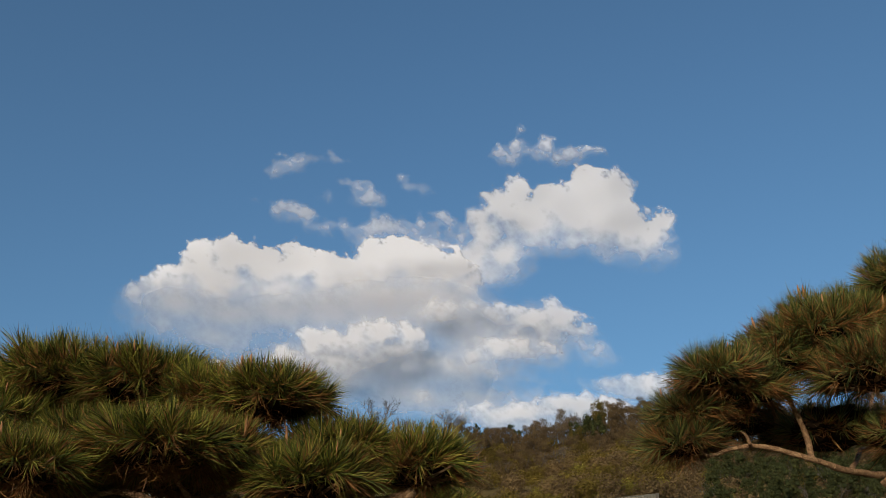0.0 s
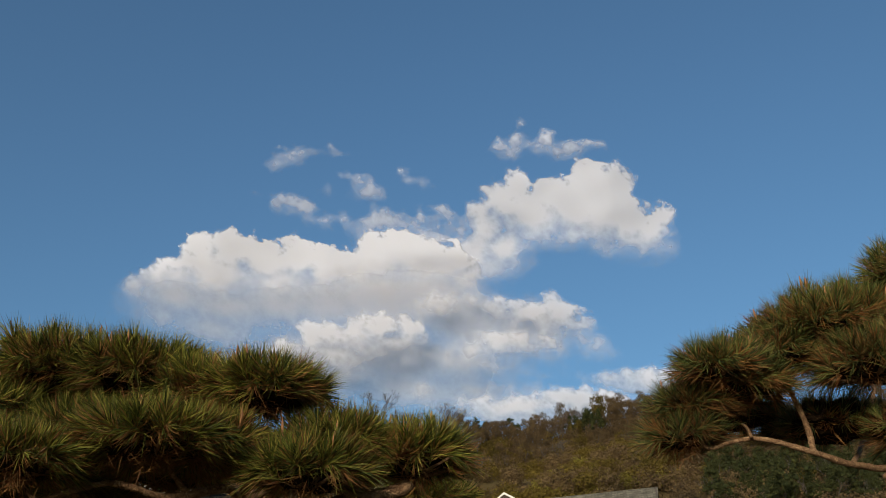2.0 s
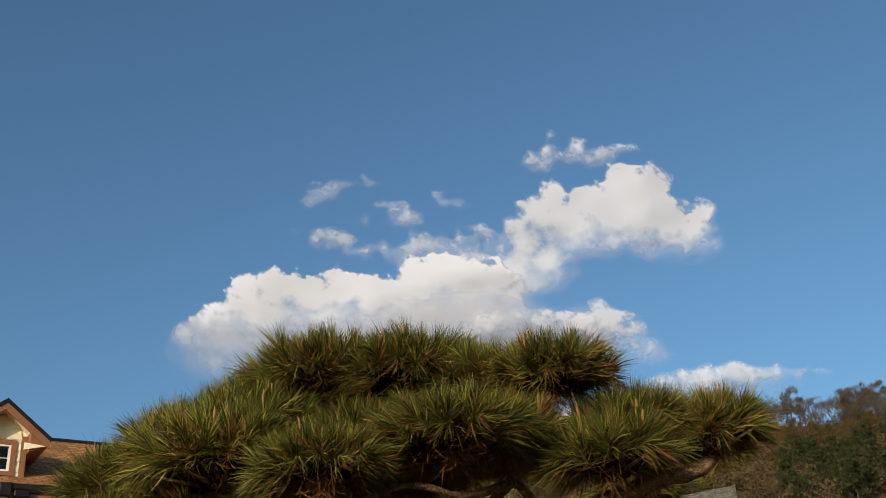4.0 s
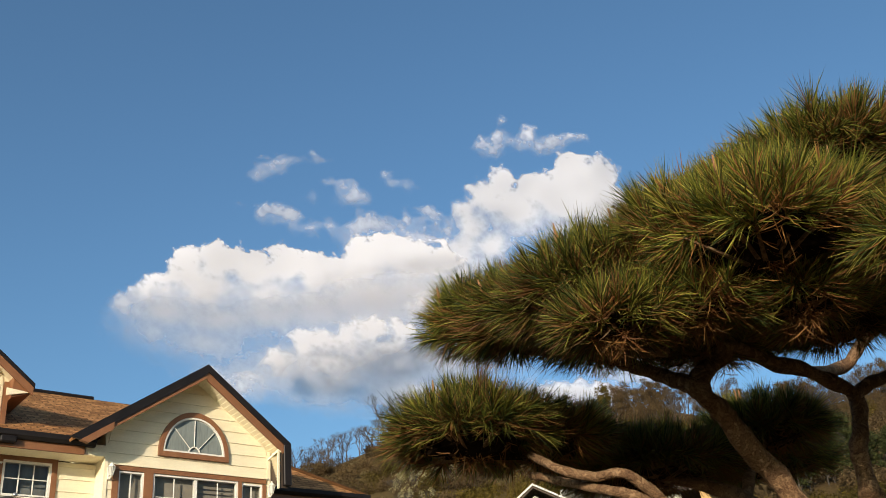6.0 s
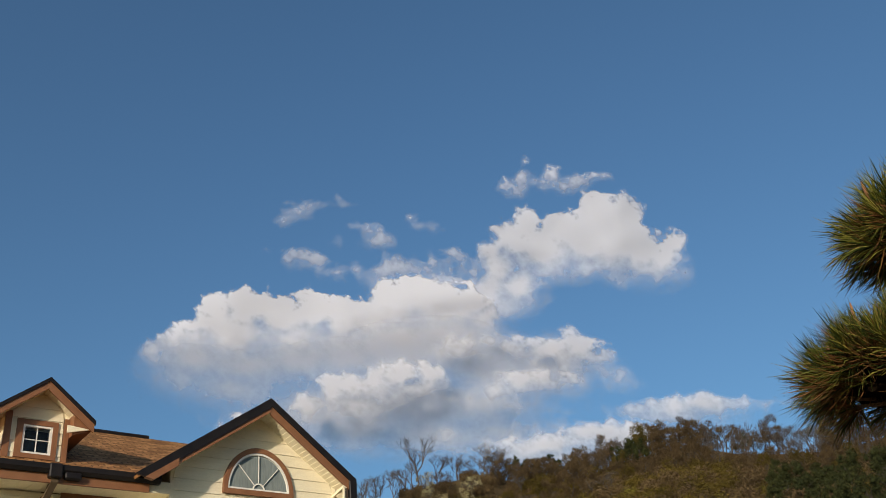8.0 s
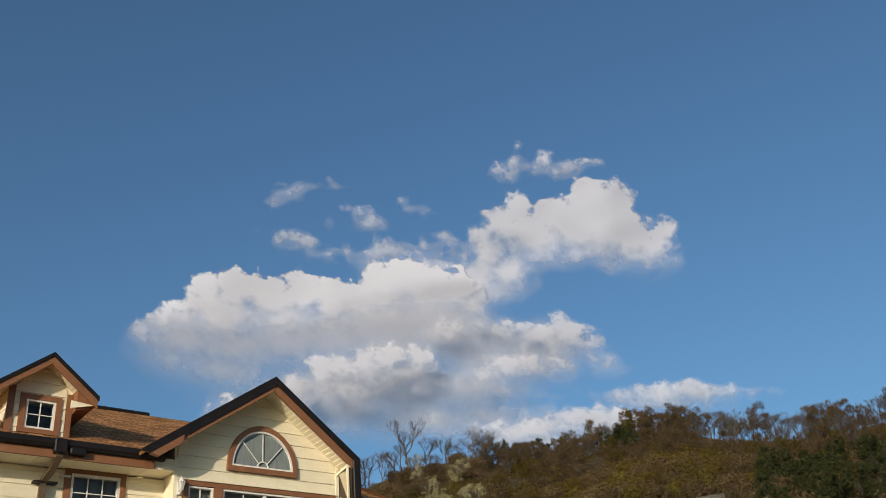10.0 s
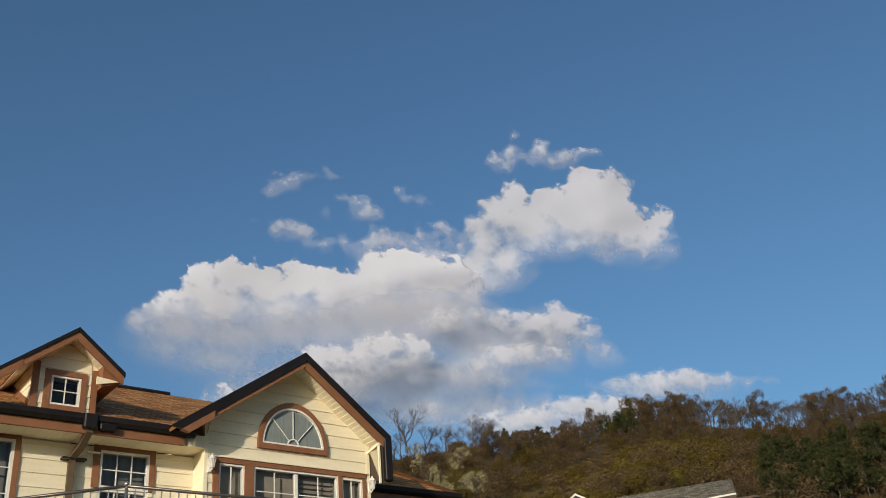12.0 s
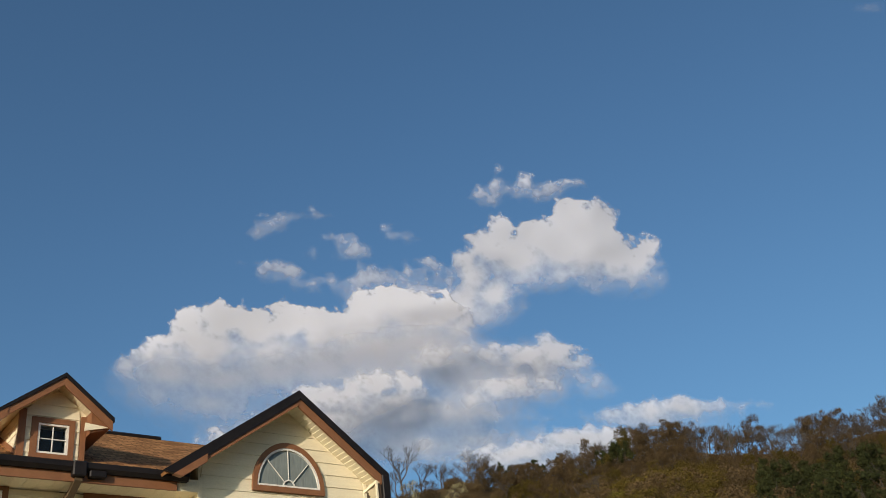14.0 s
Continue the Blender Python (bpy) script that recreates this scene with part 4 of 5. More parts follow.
part("deck_wall", boxed((7.7, 12.2, 0.0, 0.85, GZ0, 13.15)), STUCCO, grey)

# ---------------------------------------------------------------- pines
rng = np.random.default_rng(7)


def ribbons(base, tip, width, bend, straight=None):
    """Needles as slim two-segment strips with a slight bow, or as single slim blades where straight."""
    n = len(base)
    d = tip - base
    ln = np.linalg.norm(d, axis=1, keepdims=True)
    d = d / ln
    w = np.cross(d, rng.normal(size=(n, 3)))
    w /= np.linalg.norm(w, axis=1, keepdims=True)
    mid = (base + tip) / 2 + bend * ln * np.array([0, 0, 1.0])
    hw = width[:, None] * w * 0.5
    if straight is None:
        straight = np.zeros(n, bool)
    c = ~straight
    v = np.stack([base - hw, base + hw, mid - hw, mid + hw, tip], 1)[c].reshape(-1, 3)
    i = np.arange(c.sum())[:, None] * 5
    quads = np.concatenate([i, i + 1, i + 3, i + 2], 1)
    tris = np.concatenate([i + 2, i + 3, i + 4], 1)
    v2 = np.stack([base - 1.15 * hw, base + 1.15 * hw, tip], 1)[straight].reshape(-1, 3)
    j = len(v) + np.arange(straight.sum())[:, None] * 3
    return np.concatenate([v, v2]), quads, np.concatenate([tris, np.concatenate([j, j + 1, j + 2], 1)])


def raw_mesh(name, v, quads, tris, material):
    me = bpy.data.meshes.new(name)
    nq, nt = len(quads), len(tris)
    me.vertices.add(len(v))
    me.vertices.foreach_set("co", v.astype(np.float32).ravel())
    me.loops.add(nq * 4 + nt * 3)
    me.loops.foreach_set("vertex_index", np.concatenate([quads.ravel(), tris.ravel()]).astype(np.int32))
    me.polygons.add(nq + nt)
    me.polygons.foreach_set("loop_start", np.concatenate([np.arange(nq) * 4, nq * 4 + np.arange(nt) * 3]).astype(np.int32))
    me.materials.append(material)
    me.update(calc_edges=True)
    me.validate()
    return me


def unit(a):
    return a / np.linalg.norm(a, axis=-1, keepdims=True)


def clump(parent, at, rx, ry, rz, shoots, dry=0.25, buds=2, rusty_share=0.09, core=0.54, tone=None):
    """One cloud-pruned pad of a pine: shoots over a dome, each with a brush of needles."""
    c = np.array(at)
    k = np.arange(shoots) + 0.5
    zz = 1 - k / shoots * 1.12
    ph = k * 2.39996 + rng.uniform(0, 6)
    rad = np.sqrt(np.clip(1 - zz * zz, 0, 1))
    d = np.stack([rad * np.cos(ph), rad * np.sin(ph), zz], 1) + rng.normal(scale=0.10, size=(shoots, 3))
    d = unit(d)
    scale = np.array([rx, ry, rz])
    jitter = rng.uniform(0.74, 1.0, (shoots, 1))
    tip = c + d * scale * jitter
    lift = 0.55 + 1.1 * np.clip(zz, 0, 1) - 2.6 * np.clip(0.16 - zz, 0, 1)
    axis = unit(d * np.array([1, 1, 0.4]) + np.array([0, 0, 1.0]) * lift[:, None] + rng.normal(scale=0.17, size=(shoots, 3)))
    per = 62
    n = shoots * per
    s = np.repeat(np.arange(shoots), per)
    along = rng.uniform(0.0, 0.06, (n, 1))
    base = tip[s] - axis[s] * along
    perp = rng.normal(size=(n, 3))
    perp -= (perp * axis[s]).sum(1, keepdims=True) * axis[s]
    perp = unit(perp)
    spread = np.radians(rng.uniform(2, 26, (n, 1)) + along * 520)
    nd = axis[s] * np.cos(spread) + perp * np.sin(spread)
    sag = np.array([0, 0, -1.0]) * (rng.uniform(0.0, 0.12, (n, 1)) + 0.7 * np.clip(0.30 - zz[s], 0, 0.5)[:, None])
    nd = unit(nd + sag + rng.normal(scale=0.09, size=(n, 3)))
    length = rng.uniform(0.045, 0.074, (n, 1)) * (1 + 0.3 * (zz[s] < 0.3)[:, None]) * rng.uniform(0.85, 1.12, shoots)[s][:, None]
    rusty = rng.random(shoots) < dry
    full = rng.random(shoots) < rusty_share * np.where(zz < 0.5, 1.6, 0.6)
    is_dry = (full[s] & (rng.random(n) < 0.6)) | ((along[:, 0] > 0.032) & rusty[s] & (rng.random(n) < 0.8)) | ((along[:, 0] > 0.045) & (rng.random(n) < dry)) | (rng.random(n) < np.where(zz[s] < 0.25, 0.23, np.where(zz[s] < 0.6, 0.07, 0.03)))
    width = rng.uniform(0.0015, 0.0026, n)
    fresh = ~is_dry
    v, q, t = ribbons(base[fresh], (base + nd * length)[fresh], width[fresh], 0.06, (zz[s] > 0.4)[fresh])
    ob = new("needle_pad", raw_mesh("needle_pad", v, q, t, tone or NEEDLE))
    ob.parent = parent
    # old needles hang under the pad
    m = int(shoots * 3.5)
    s2 = rng.integers(0, shoots, m)
    b2 = c + (tip[s2] - c) * rng.uniform(0.15, 0.9, (m, 1)) - axis[s2] * rng.uniform(0.02, 0.07, (m, 1)) + rng.normal(scale=0.016, size=(m, 3))
    hang = unit(rng.normal(size=(m, 3)) * np.array([1, 1, 0.6]) + np.array([0, 0, -0.5]))
    v2, q2, t2 = ribbons(np.concatenate([base[is_dry], b2]), np.concatenate([(base + nd * length)[is_dry], b2 + hang * rng.uniform(0.03, 0.06, (m, 1))]),
                         np.concatenate([rng.uniform(0.0014, 0.0022, is_dry.sum()), rng.uniform(0.0015, 0.0028, m)]), -0.05)
    ob2 = new("dry_tuft", raw_mesh("dry_tuft", v2, q2, t2, DRY))
    ob2.parent = ob
    ob2["label"] = "dry rust-brown old needles"
    # twigs that carry the shoots
    bm = bmesh.new()
    for j in range(0, shoots, 3):
        a, b = Vector(c + (tip[j] - c) * 0.25 - np.array([0, 0, rz * 0.3])), Vector(tip[j])
        dd = (b - a).normalized()
        o = dd.orthogonal().normalized()
        o2 = dd.cross(o)
        r0 = [bm.verts.new(a + (o * math.cos(x) + o2 * math.sin(x)) * 0.006) for x in (0, 2.1, 4.2)]
        r1 = [bm.verts.new(b + (o * math.cos(x) + o2 * math.sin(x)) * 0.003) for x in (0, 2.1, 4.2)]
        for x in range(3):
            bm.faces.new((r0[x], r0[(x + 1) % 3], r1[(x + 1) % 3], r1[x]))
    part("branchlet", bm, BARK, ob)
    # Added solid core: blocks light and darkens the inside of the pad.
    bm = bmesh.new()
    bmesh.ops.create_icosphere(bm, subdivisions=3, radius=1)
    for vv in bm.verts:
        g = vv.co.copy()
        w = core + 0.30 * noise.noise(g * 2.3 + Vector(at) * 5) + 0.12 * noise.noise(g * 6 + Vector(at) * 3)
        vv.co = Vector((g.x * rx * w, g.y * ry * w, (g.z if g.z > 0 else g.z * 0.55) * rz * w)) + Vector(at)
    part("shade_core", bm, SHADECORE, ob, "dark core added to put shade inside the pad")
    up = [j for j in range(shoots) if zz[j] > 0.1]
    for j in rng.choice(up, min(buds, len(up)), replace=False):
        a = Vector(tip[j])
        b = a + Vector(axis[j]) * 0.012 + Vector((0, 0, rng.uniform(0.025, 0.045)))
        smooth(part("bud", tube([a, a.lerp(b, 0.5), b], [0.003, 0.004, 0.0015], 6), BUD, ob, "orange candle bud"))
    return ob


def limb(parent, pts, r0, r1, name="branch"):
    pts = [Vector(p) for p in pts]
    fine = []
    for i in range(len(pts) - 1):
        p0, p1, p2, p3 = pts[max(i - 1, 0)], pts[i], pts[i + 1], pts[min(i + 2, len(pts) - 1)]
        for k in range(7):
            t = k / 7
            fine.append(0.5 * ((2 * p1) + (p2 - p0) * t + (2 * p0 - 5 * p1 + 4 * p2 - p3) * t * t + (3 * p1 - p0 - 3 * p2 + p3) * t ** 3))
    fine.append(pts[-1])
    rad = [(r0 + (r1 - r0) * i / (len(fine) - 1)) * (1 + 0.28 * noise.noise(fine[i] * 15)) for i in range(len(fine))]
    fine = [p + Vector((noise.noise(p * 9), noise.noise(p * 9 + Vector((5, 0, 0))), noise.noise(p * 9 + Vector((0, 5, 0))))) * min(0.02, 0.5 * r0) for p in fine]
    bm = tube(fine, rad, 12)
    bm.normal_update()
    for v in bm.verts:
        v.co += v.normal * (0.10 * r1 + 0.06 * r0) * (noise.noise(v.co * 70) + 1.2 * noise.noise(v.co * 170))
    return smooth(part(name, bm, BARK, parent))


pine = tagged(empty("pine_tree", (-5.3, 4.35, 0.0)), "cloud-pruned garden pine with dense green and rusty needles", "tree", "garden pines")
PADS = [
    ((-5.900, 4.800, 2.410), 0.205, 0.130), ((-5.970, 4.400, 2.300), 0.235, 0.160), ((-5.900, 4.040, 2.290), 0.235, 0.170), ((-5.620, 4.000, 2.530), 0.225, 0.140),
    ((-5.920, 4.940, 2.150), 0.225, 0.150), ((-5.180, 4.980, 2.150), 0.250, 0.130), ((-4.890, 4.770, 2.235), 0.200, 0.140), ((-5.130, 4.320, 2.390), 0.200, 0.110),
    ((-5.470, 3.800, 2.500), 0.200, 0.110), ((-5.680, 4.140, 2.490), 0.190, 0.130), ((-5.230, 3.520, 2.420), 0.180, 0.110), ((-4.830, 3.380, 2.260), 0.170, 0.120),
    ((-5.480, 3.620, 2.270), 0.210, 0.100), ((-5.120, 3.450, 2.200), 0.170, 0.120), ((-5.770, 3.750, 2.210), 0.160, 0.090), ((-5.920, 4.200, 2.355), 0.200, 0.150),
    ((-5.780, 4.090, 2.405), 0.190, 0.150), ((-5.340, 3.660, 2.440), 0.150, 0.100), ((-5.030, 3.470, 2.300), 0.150, 0.100), ((-5.550, 3.950, 2.340), 0.200, 0.120),
    ((-5.330, 3.600, 2.280), 0.150, 0.100), ((-5.930, 4.620, 2.355), 0.195, 0.130), ((-5.600, 4.400, 2.360), 0.200, 0.090), ((-5.360, 4.150, 2.420), 0.200, 0.110),
    ((-5.420, 4.520, 2.350), 0.180, 0.075), ((-5.700, 4.620, 2.345), 0.180, 0.075), ((-5.655, 4.950, 2.165), 0.190, 0.115), ((-5.272, 5.050, 2.175), 0.200, 0.110),
    ((-4.682, 5.050, 2.260), 0.220, 0.110), ((-4.977, 3.440, 2.277), 0.130, 0.100), ((-4.487, 5.000, 2.243), 0.200, 0.120), ((-3.822, 4.600, 2.511), 0.200, 0.100),
    ((-4.618, 4.100, 2.439), 0.170, 0.070), ((-6.070, 4.290, 2.190), 0.130, 0.090), ((-5.940, 4.190, 2.215), 0.130, 0.080), ((-5.760, 4.070, 2.215), 0.130, 0.080), ((-5.150, 3.980, 2.360), 0.160, 0.095), ((-4.920, 4.020, 2.390), 0.150, 0.090),
]
for at, rh, rv in PADS:
    clump(pine, Vector(at) - pine.location, rh * 0.97, rh * 0.97, rv * 0.90, int(1800 * rh * rh * 2.1 + 30), 0.2, 6, 0.06, 0.60)


def world_limb(tree, pts, r0, r1, name="branch"):
    return limb(tree, [Vector(p) - tree.location for p in pts], r0, r1, name)


world_limb(pine, [(-5.25, 4.35, 0.0), (-5.30, 4.38, 0.5), (-5.20, 4.44, 1.0), (-5.17, 4.42, 1.45), (-5.16, 4.46, 1.80)], 0.085, 0.06, "trunk")
world_limb(pine, [(-5.16, 4.46, 1.76), (-5.290, 4.480, 1.961), (-5.393, 4.490, 2.052), (-5.501, 4.490, 2.132), (-5.591, 4.490, 2.191), (-5.566, 4.600, 2.268), (-5.673, 4.660, 2.302)], 0.037, 0.014)
world_limb(pine, [(-5.578, 4.480, 2.168), (-5.574, 4.480, 2.215), (-5.493, 4.470, 2.278), (-5.495, 4.430, 2.312)], 0.026, 0.017)
world_limb(pine, [(-5.066, 4.400, 1.946), (-5.033, 4.410, 2.069), (-5.010, 4.400, 2.131), (-5.009, 4.400, 2.225), (-5.103, 4.420, 2.269), (-5.207, 4.440, 2.296), (-5.396, 4.460, 2.313), (-5.511, 4.440, 2.328)], 0.026, 0.012)
world_limb(pine, [(-5.10, 4.44, 1.60), (-5.010, 4.420, 1.882), (-5.063, 4.400, 1.960)], 0.04, 0.03)
world_limb(pine, [(-5.023, 4.400, 2.216), (-4.971, 4.360, 2.254), (-4.921, 4.280, 2.280), (-5.05, 3.85, 2.32), (-5.2, 3.55, 2.34)], 0.02, 0.012)
world_limb(pine, [(-5.256, 4.550, 2.364), (-4.969, 4.580, 2.366), (-4.670, 4.580, 2.421), (-4.634, 4.500, 2.497), (-4.638, 4.400, 2.535)], 0.02, 0.018)
world_limb(pine, [(-5.18, 4.46, 1.70), (-5.517, 4.500, 1.868), (-5.700, 4.530, 1.898), (-5.789, 4.570, 1.938), (-5.823, 4.640, 1.964), (-5.76, 4.90, 2.06)], 0.018, 0.010)
world_limb(pine, [(-5.709, 4.530, 1.901), (-5.804, 4.556, 1.975), (-5.84, 4.63, 1.985), (-5.880, 4.710, 2.025), (-5.80, 4.86, 2.10)], 0.014, 0.009)
world_limb(pine, [(-5.24, 4.40, 1.72), (-5.20, 4.05, 1.95), (-5.15, 3.70, 2.08), (-4.95, 3.45, 2.16), (-4.84, 3.38, 2.20)], 0.04, 0.014)
world_limb(pine, [(-5.150, 3.700, 2.080), (-5.205, 3.720, 2.205), (-5.330, 3.720, 2.173), (-5.419, 3.720, 2.167), (-5.480, 3.720, 2.177), (-5.544, 3.740, 2.185), (-5.610, 3.760, 2.175)], 0.014, 0.007)
world_limb(pine, [(-5.330, 3.720, 2.173), (-5.362, 3.710, 2.202), (-5.404, 3.690, 2.234), (-5.454, 3.650, 2.278)], 0.011, 0.004)
world_limb(pine, [(-5.584, 3.750, 2.179), (-5.640, 3.770, 2.155), (-5.688, 3.790, 2.136), (-5.736, 3.780, 2.157), (-5.764, 3.760, 2.206)], 0.010, 0.003)
world_limb(pine, [(-5.22, 4.42, 1.8), (-5.1, 4.8, 2.05), (-5.2, 5.0, 2.14)], 0.03, 0.012)
world_limb(pine, [(-5.1, 4.75, 2.02), (-4.95, 4.78, 2.14), (-4.9, 4.77, 2.2)], 0.02, 0.011)
world_limb(pine, [(-5.75, 4.42, 2.23), (-5.82, 4.6, 2.28), (-5.88, 4.78, 2.34)], 0.018, 0.011)

pine_b = tagged(empty("pine_tree", (-3.45, 2.95, 0.0)), "garden pine with bare crooked twigs and rusty needles", "tree", "garden pines")
PADS_B = [
    ((-3.620, 2.770, 2.740), 0.179, 0.151), ((-3.780, 3.000, 2.570), 0.179, 0.119), ((-3.870, 3.170, 2.430), 0.137, 0.097), ((-3.530, 2.660, 2.600), 0.189, 0.140),
    ((-3.450, 2.520, 2.880), 0.137, 0.140), ((-3.250, 2.650, 2.440), 0.210, 0.130), ((-3.700, 2.880, 2.660), 0.147, 0.119), ((-3.326, 2.950, 2.509), 0.179, 0.108),
    ((-3.939, 2.950, 2.590), 0.137, 0.097), ((-3.880, 3.120, 2.517), 0.137, 0.086), ((-3.647, 2.850, 2.719), 0.158, 0.108), ((-3.505, 2.700, 2.762), 0.179, 0.140),
    ((-3.401, 3.250, 2.606), 0.158, 0.076), ((-3.118, 3.200, 2.597), 0.158, 0.076),
]
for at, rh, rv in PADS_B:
    # Low inner pads: fewer shoots, bigger dark cores in place of deep shade.
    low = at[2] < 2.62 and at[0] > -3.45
    clump(pine_b, Vector(at) - pine_b.location, rh, rh, rv * 0.94, int((700 if low else 1700) * rh * rh * 1.9 + 26), 0.30, 1 if low else 4, 0.13, 0.8 if low else 0.6, SHADEDNEEDLE)
world_limb(pine_b, [(-3.40, 2.95, 0.0), (-3.34, 2.90, 0.8), (-3.22, 2.80, 1.6), (-3.18, 2.80, 2.20), (-3.232, 2.840, 2.342)], 0.06, 0.022, "trunk")
world_limb(pine_b, [(-3.150, 2.820, 2.341), (-3.229, 2.840, 2.350), (-3.408, 2.860, 2.343), (-3.572, 2.900, 2.368), (-3.647, 2.950, 2.395), (-3.718, 3.000, 2.415), (-3.773, 3.050, 2.407), (-3.841, 3.100, 2.390), (-3.860, 3.120, 2.426), (-3.875, 3.140, 2.451)], 0.012, 0.0045)
world_limb(pine_b, [(-3.565, 2.900, 2.369), (-3.555, 2.910, 2.445), (-3.621, 2.900, 2.543), (-3.671, 2.890, 2.573), (-3.756, 2.900, 2.579), (-3.843, 2.910, 2.557), (-3.854, 2.910, 2.601), (-3.884, 2.920, 2.648)], 0.011, 0.0035)
world_limb(pine_b, [(-3.672, 2.890, 2.571), (-3.657, 2.870, 2.609), (-3.599, 2.860, 2.634), (-3.526, 2.850, 2.638)], 0.0075, 0.004)
world_limb(pine_b, [(-3.842, 2.910, 2.559), (-3.910, 2.900, 2.549), (-3.971, 2.900, 2.559)], 0.0035, 0.002)
world_limb(pine_b, [(-3.370, 2.880, 2.353), (-2.908, 3.050, 2.568), (-2.662, 3.100, 2.786), (-2.691, 3.000, 2.971), (-3.031, 2.750, 3.030)], 0.010, 0.005)
world_limb(pine_b, [(-3.749, 3.000, 2.414), (-3.734, 3.020, 2.451), (-3.747, 3.030, 2.467)], 0.006, 0.004, "stub")

# ---------------------------------------------------------------- hill woods
rng = np.random.default_rng(21)


def at_polar(az, r):
    a = radians(az)
    px, py = CX + r * math.sin(a), CY + r * math.cos(a)
    return px, py, float(ground_z(np.array(px), np.array(py)))


def ico(level):
    bm = bmesh.new()
    bmesh.ops.create_icosphere(bm, subdivisions=level, radius=1)
    v = np.array([x.co[:] for x in bm.verts])
    f = np.array([[x.index for x in y.verts] for y in bm.faces])
    bm.free()
    return v, f


BALL_V, BALL_F = ico(1)


def foliage(lumps, per, leaf, r, core=0.72, slim=0.8):
    """Lumps (x, y, z, radius, height ratio): a rough inner mass under a coat of small leaves, or of slim twigs where slim is low."""
    vs, fs, n = [], [], 0
    for cx, cy, cz, rad, sq in lumps:
        c = np.array((cx, cy, cz))
        st = np.array((1, 1, sq)) * rad
        k = r.uniform(0, 6, 3)
        if core:
            wob = core * (1 + 0.16 * np.sin(BALL_V[:, :1] * 4 + k[0]) * np.cos(BALL_V[:, 1:2] * 4 + k[1]) + r.normal(scale=0.11, size=(len(BALL_V), 1)))
            vs.append(c + BALL_V * wob * st)
            fs.append(BALL_F + n)
            n += len(BALL_V)
        m = max(6, int(per * rad * rad))
        d = unit(r.normal(size=(m, 3)) + np.array((0, 0, 0.45)))
        wob = 1 + 0.16 * np.sin(d[:, :1] * 4 + k[0]) * np.cos(d[:, 1:2] * 4 + k[1])
        p = c + d * st * wob * r.uniform(0.55, 1.12, (m, 1))
        z = leaf * r.uniform(0.6, 1.4, (m, 1))
        if slim < 0.4:
            t1 = unit(0.6 * d + np.array((0, 0, 0.7)) + 0.5 * r.normal(size=(m, 3)))
            t2 = unit(np.cross(t1, r.normal(size=(m, 3))))
        else:
            nm = unit(d + 0.42 * r.normal(size=(m, 3)))
            t1 = unit(np.cross(nm, r.normal(size=(m, 3))))
            t2 = np.cross(nm, t1)
        vs.append(np.stack([p + t1 * z, p - t1 * z * 0.5 + t2 * z * slim, p - t1 * z * 0.5 - t2 * z * slim], 1).reshape(-1, 3))
        fs.append(np.arange(m * 3).reshape(-1, 3) + n)
        n += m * 3
    return np.concatenate(vs), np.concatenate(fs)


def leaf_cloud(spots, size, per, rad, material, name, label, squash=0.75, core=0.0, slim=0.8):
    """Many shrubs joined as one stuff object, each of a few leafy lumps."""
    lumps = []
    for px, py, pz, sc in spots:
        for _ in range(4):
            ro = rad * sc * rng.uniform(0.32, 0.66)
            lumps.append((px + rng.normal() * rad * sc * 0.45, py + rng.normal() * rad * sc * 0.45, pz + ro * squash * 0.7, ro, squash * rng.uniform(0.8, 1.3)))
    v, f = foliage(lumps, per, size, rng, core, slim)
    me = raw_mesh(name, v, np.zeros((0, 4), int), f, material)
    me.polygons.foreach_set("use_smooth", [True] * len(me.polygons))
    return tagged(new(name, me), label, "shrubs", kind="stuff")


def scatter(n, az0, az1, r0, r1, s0, s1):
    out = []
    for _ in range(n):
        az, r = rng.uniform(az0, az1), math.sqrt(rng.uniform(r0 * r0, r1 * r1))
        out.append((*at_polar(az, r), rng.uniform(s0, s1)))
    return out


def patchy(n, az0, az1, r0, r1, s0, s1, seed, lo, hi):
    """Spots gathered where a slow noise lies between lo and hi."""
    out = [q for q in scatter(n, az0, az1, r0, r1, s0, s1) if lo < noise.noise(Vector((q[0] * 0.03, q[1] * 0.03, seed))) < hi]
    return out


leaf_cloud(scatter(400, 26, 68, 92, 200, 0.6, 1.15), 0.17, 130, 2.9, RUST, "brown_shrubs", "rust-brown leafless scrub covering the hillside", 0.75, 0.0, 0.55)
leaf_cloud(patchy(620, 26, 68, 86, 190, 0.5, 1.1, 0.0, -0.05, 1), 0.15, 145, 2.8, OLIVE, "olive_shrubs", "olive green scrub covering the hillside", 0.8, 0.0, 0.6)
leaf_cloud(patchy(300, 26, 68, 86, 160, 0.4, 0.9, 7.0, 0.12, 1), 0.12, 220, 2.4, FRESH, "fresh_shrubs", "yellow-green spring bushes on the hillside", 0.75, 0.0, 0.6)
leaf_cloud(scatter(120, 21, 37, 96, 204, 0.6, 1.1), 0.18, 95, 2.8, RUST, "scrub", "brown scrub behind the cream house", 0.75, 0.0, 0.55)
leaf_cloud(scatter(60, 50, 72, 66, 92, 0.25, 0.6), 0.11, 170, 2.2, FRESH, "grass_tufts", "yellow-green tufts on the near slope", 0.6, 0.0, 0.3)
leaf_cloud(scatter(60, 54, 69, 82, 99, 0.5, 0.9), 0.13, 130, 2.4, OLIVE, "bushes", "olive bushes in front of the conifers", 0.85, 0.0, 0.5)
leaf_cloud(scatter(80, 55, 69, 150, 206, 0.6, 1.1), 0.2, 95, 2.8, RUST, "undergrowth", "brown undergrowth below the ridge trees", 0.8, 0.0, 0.5)
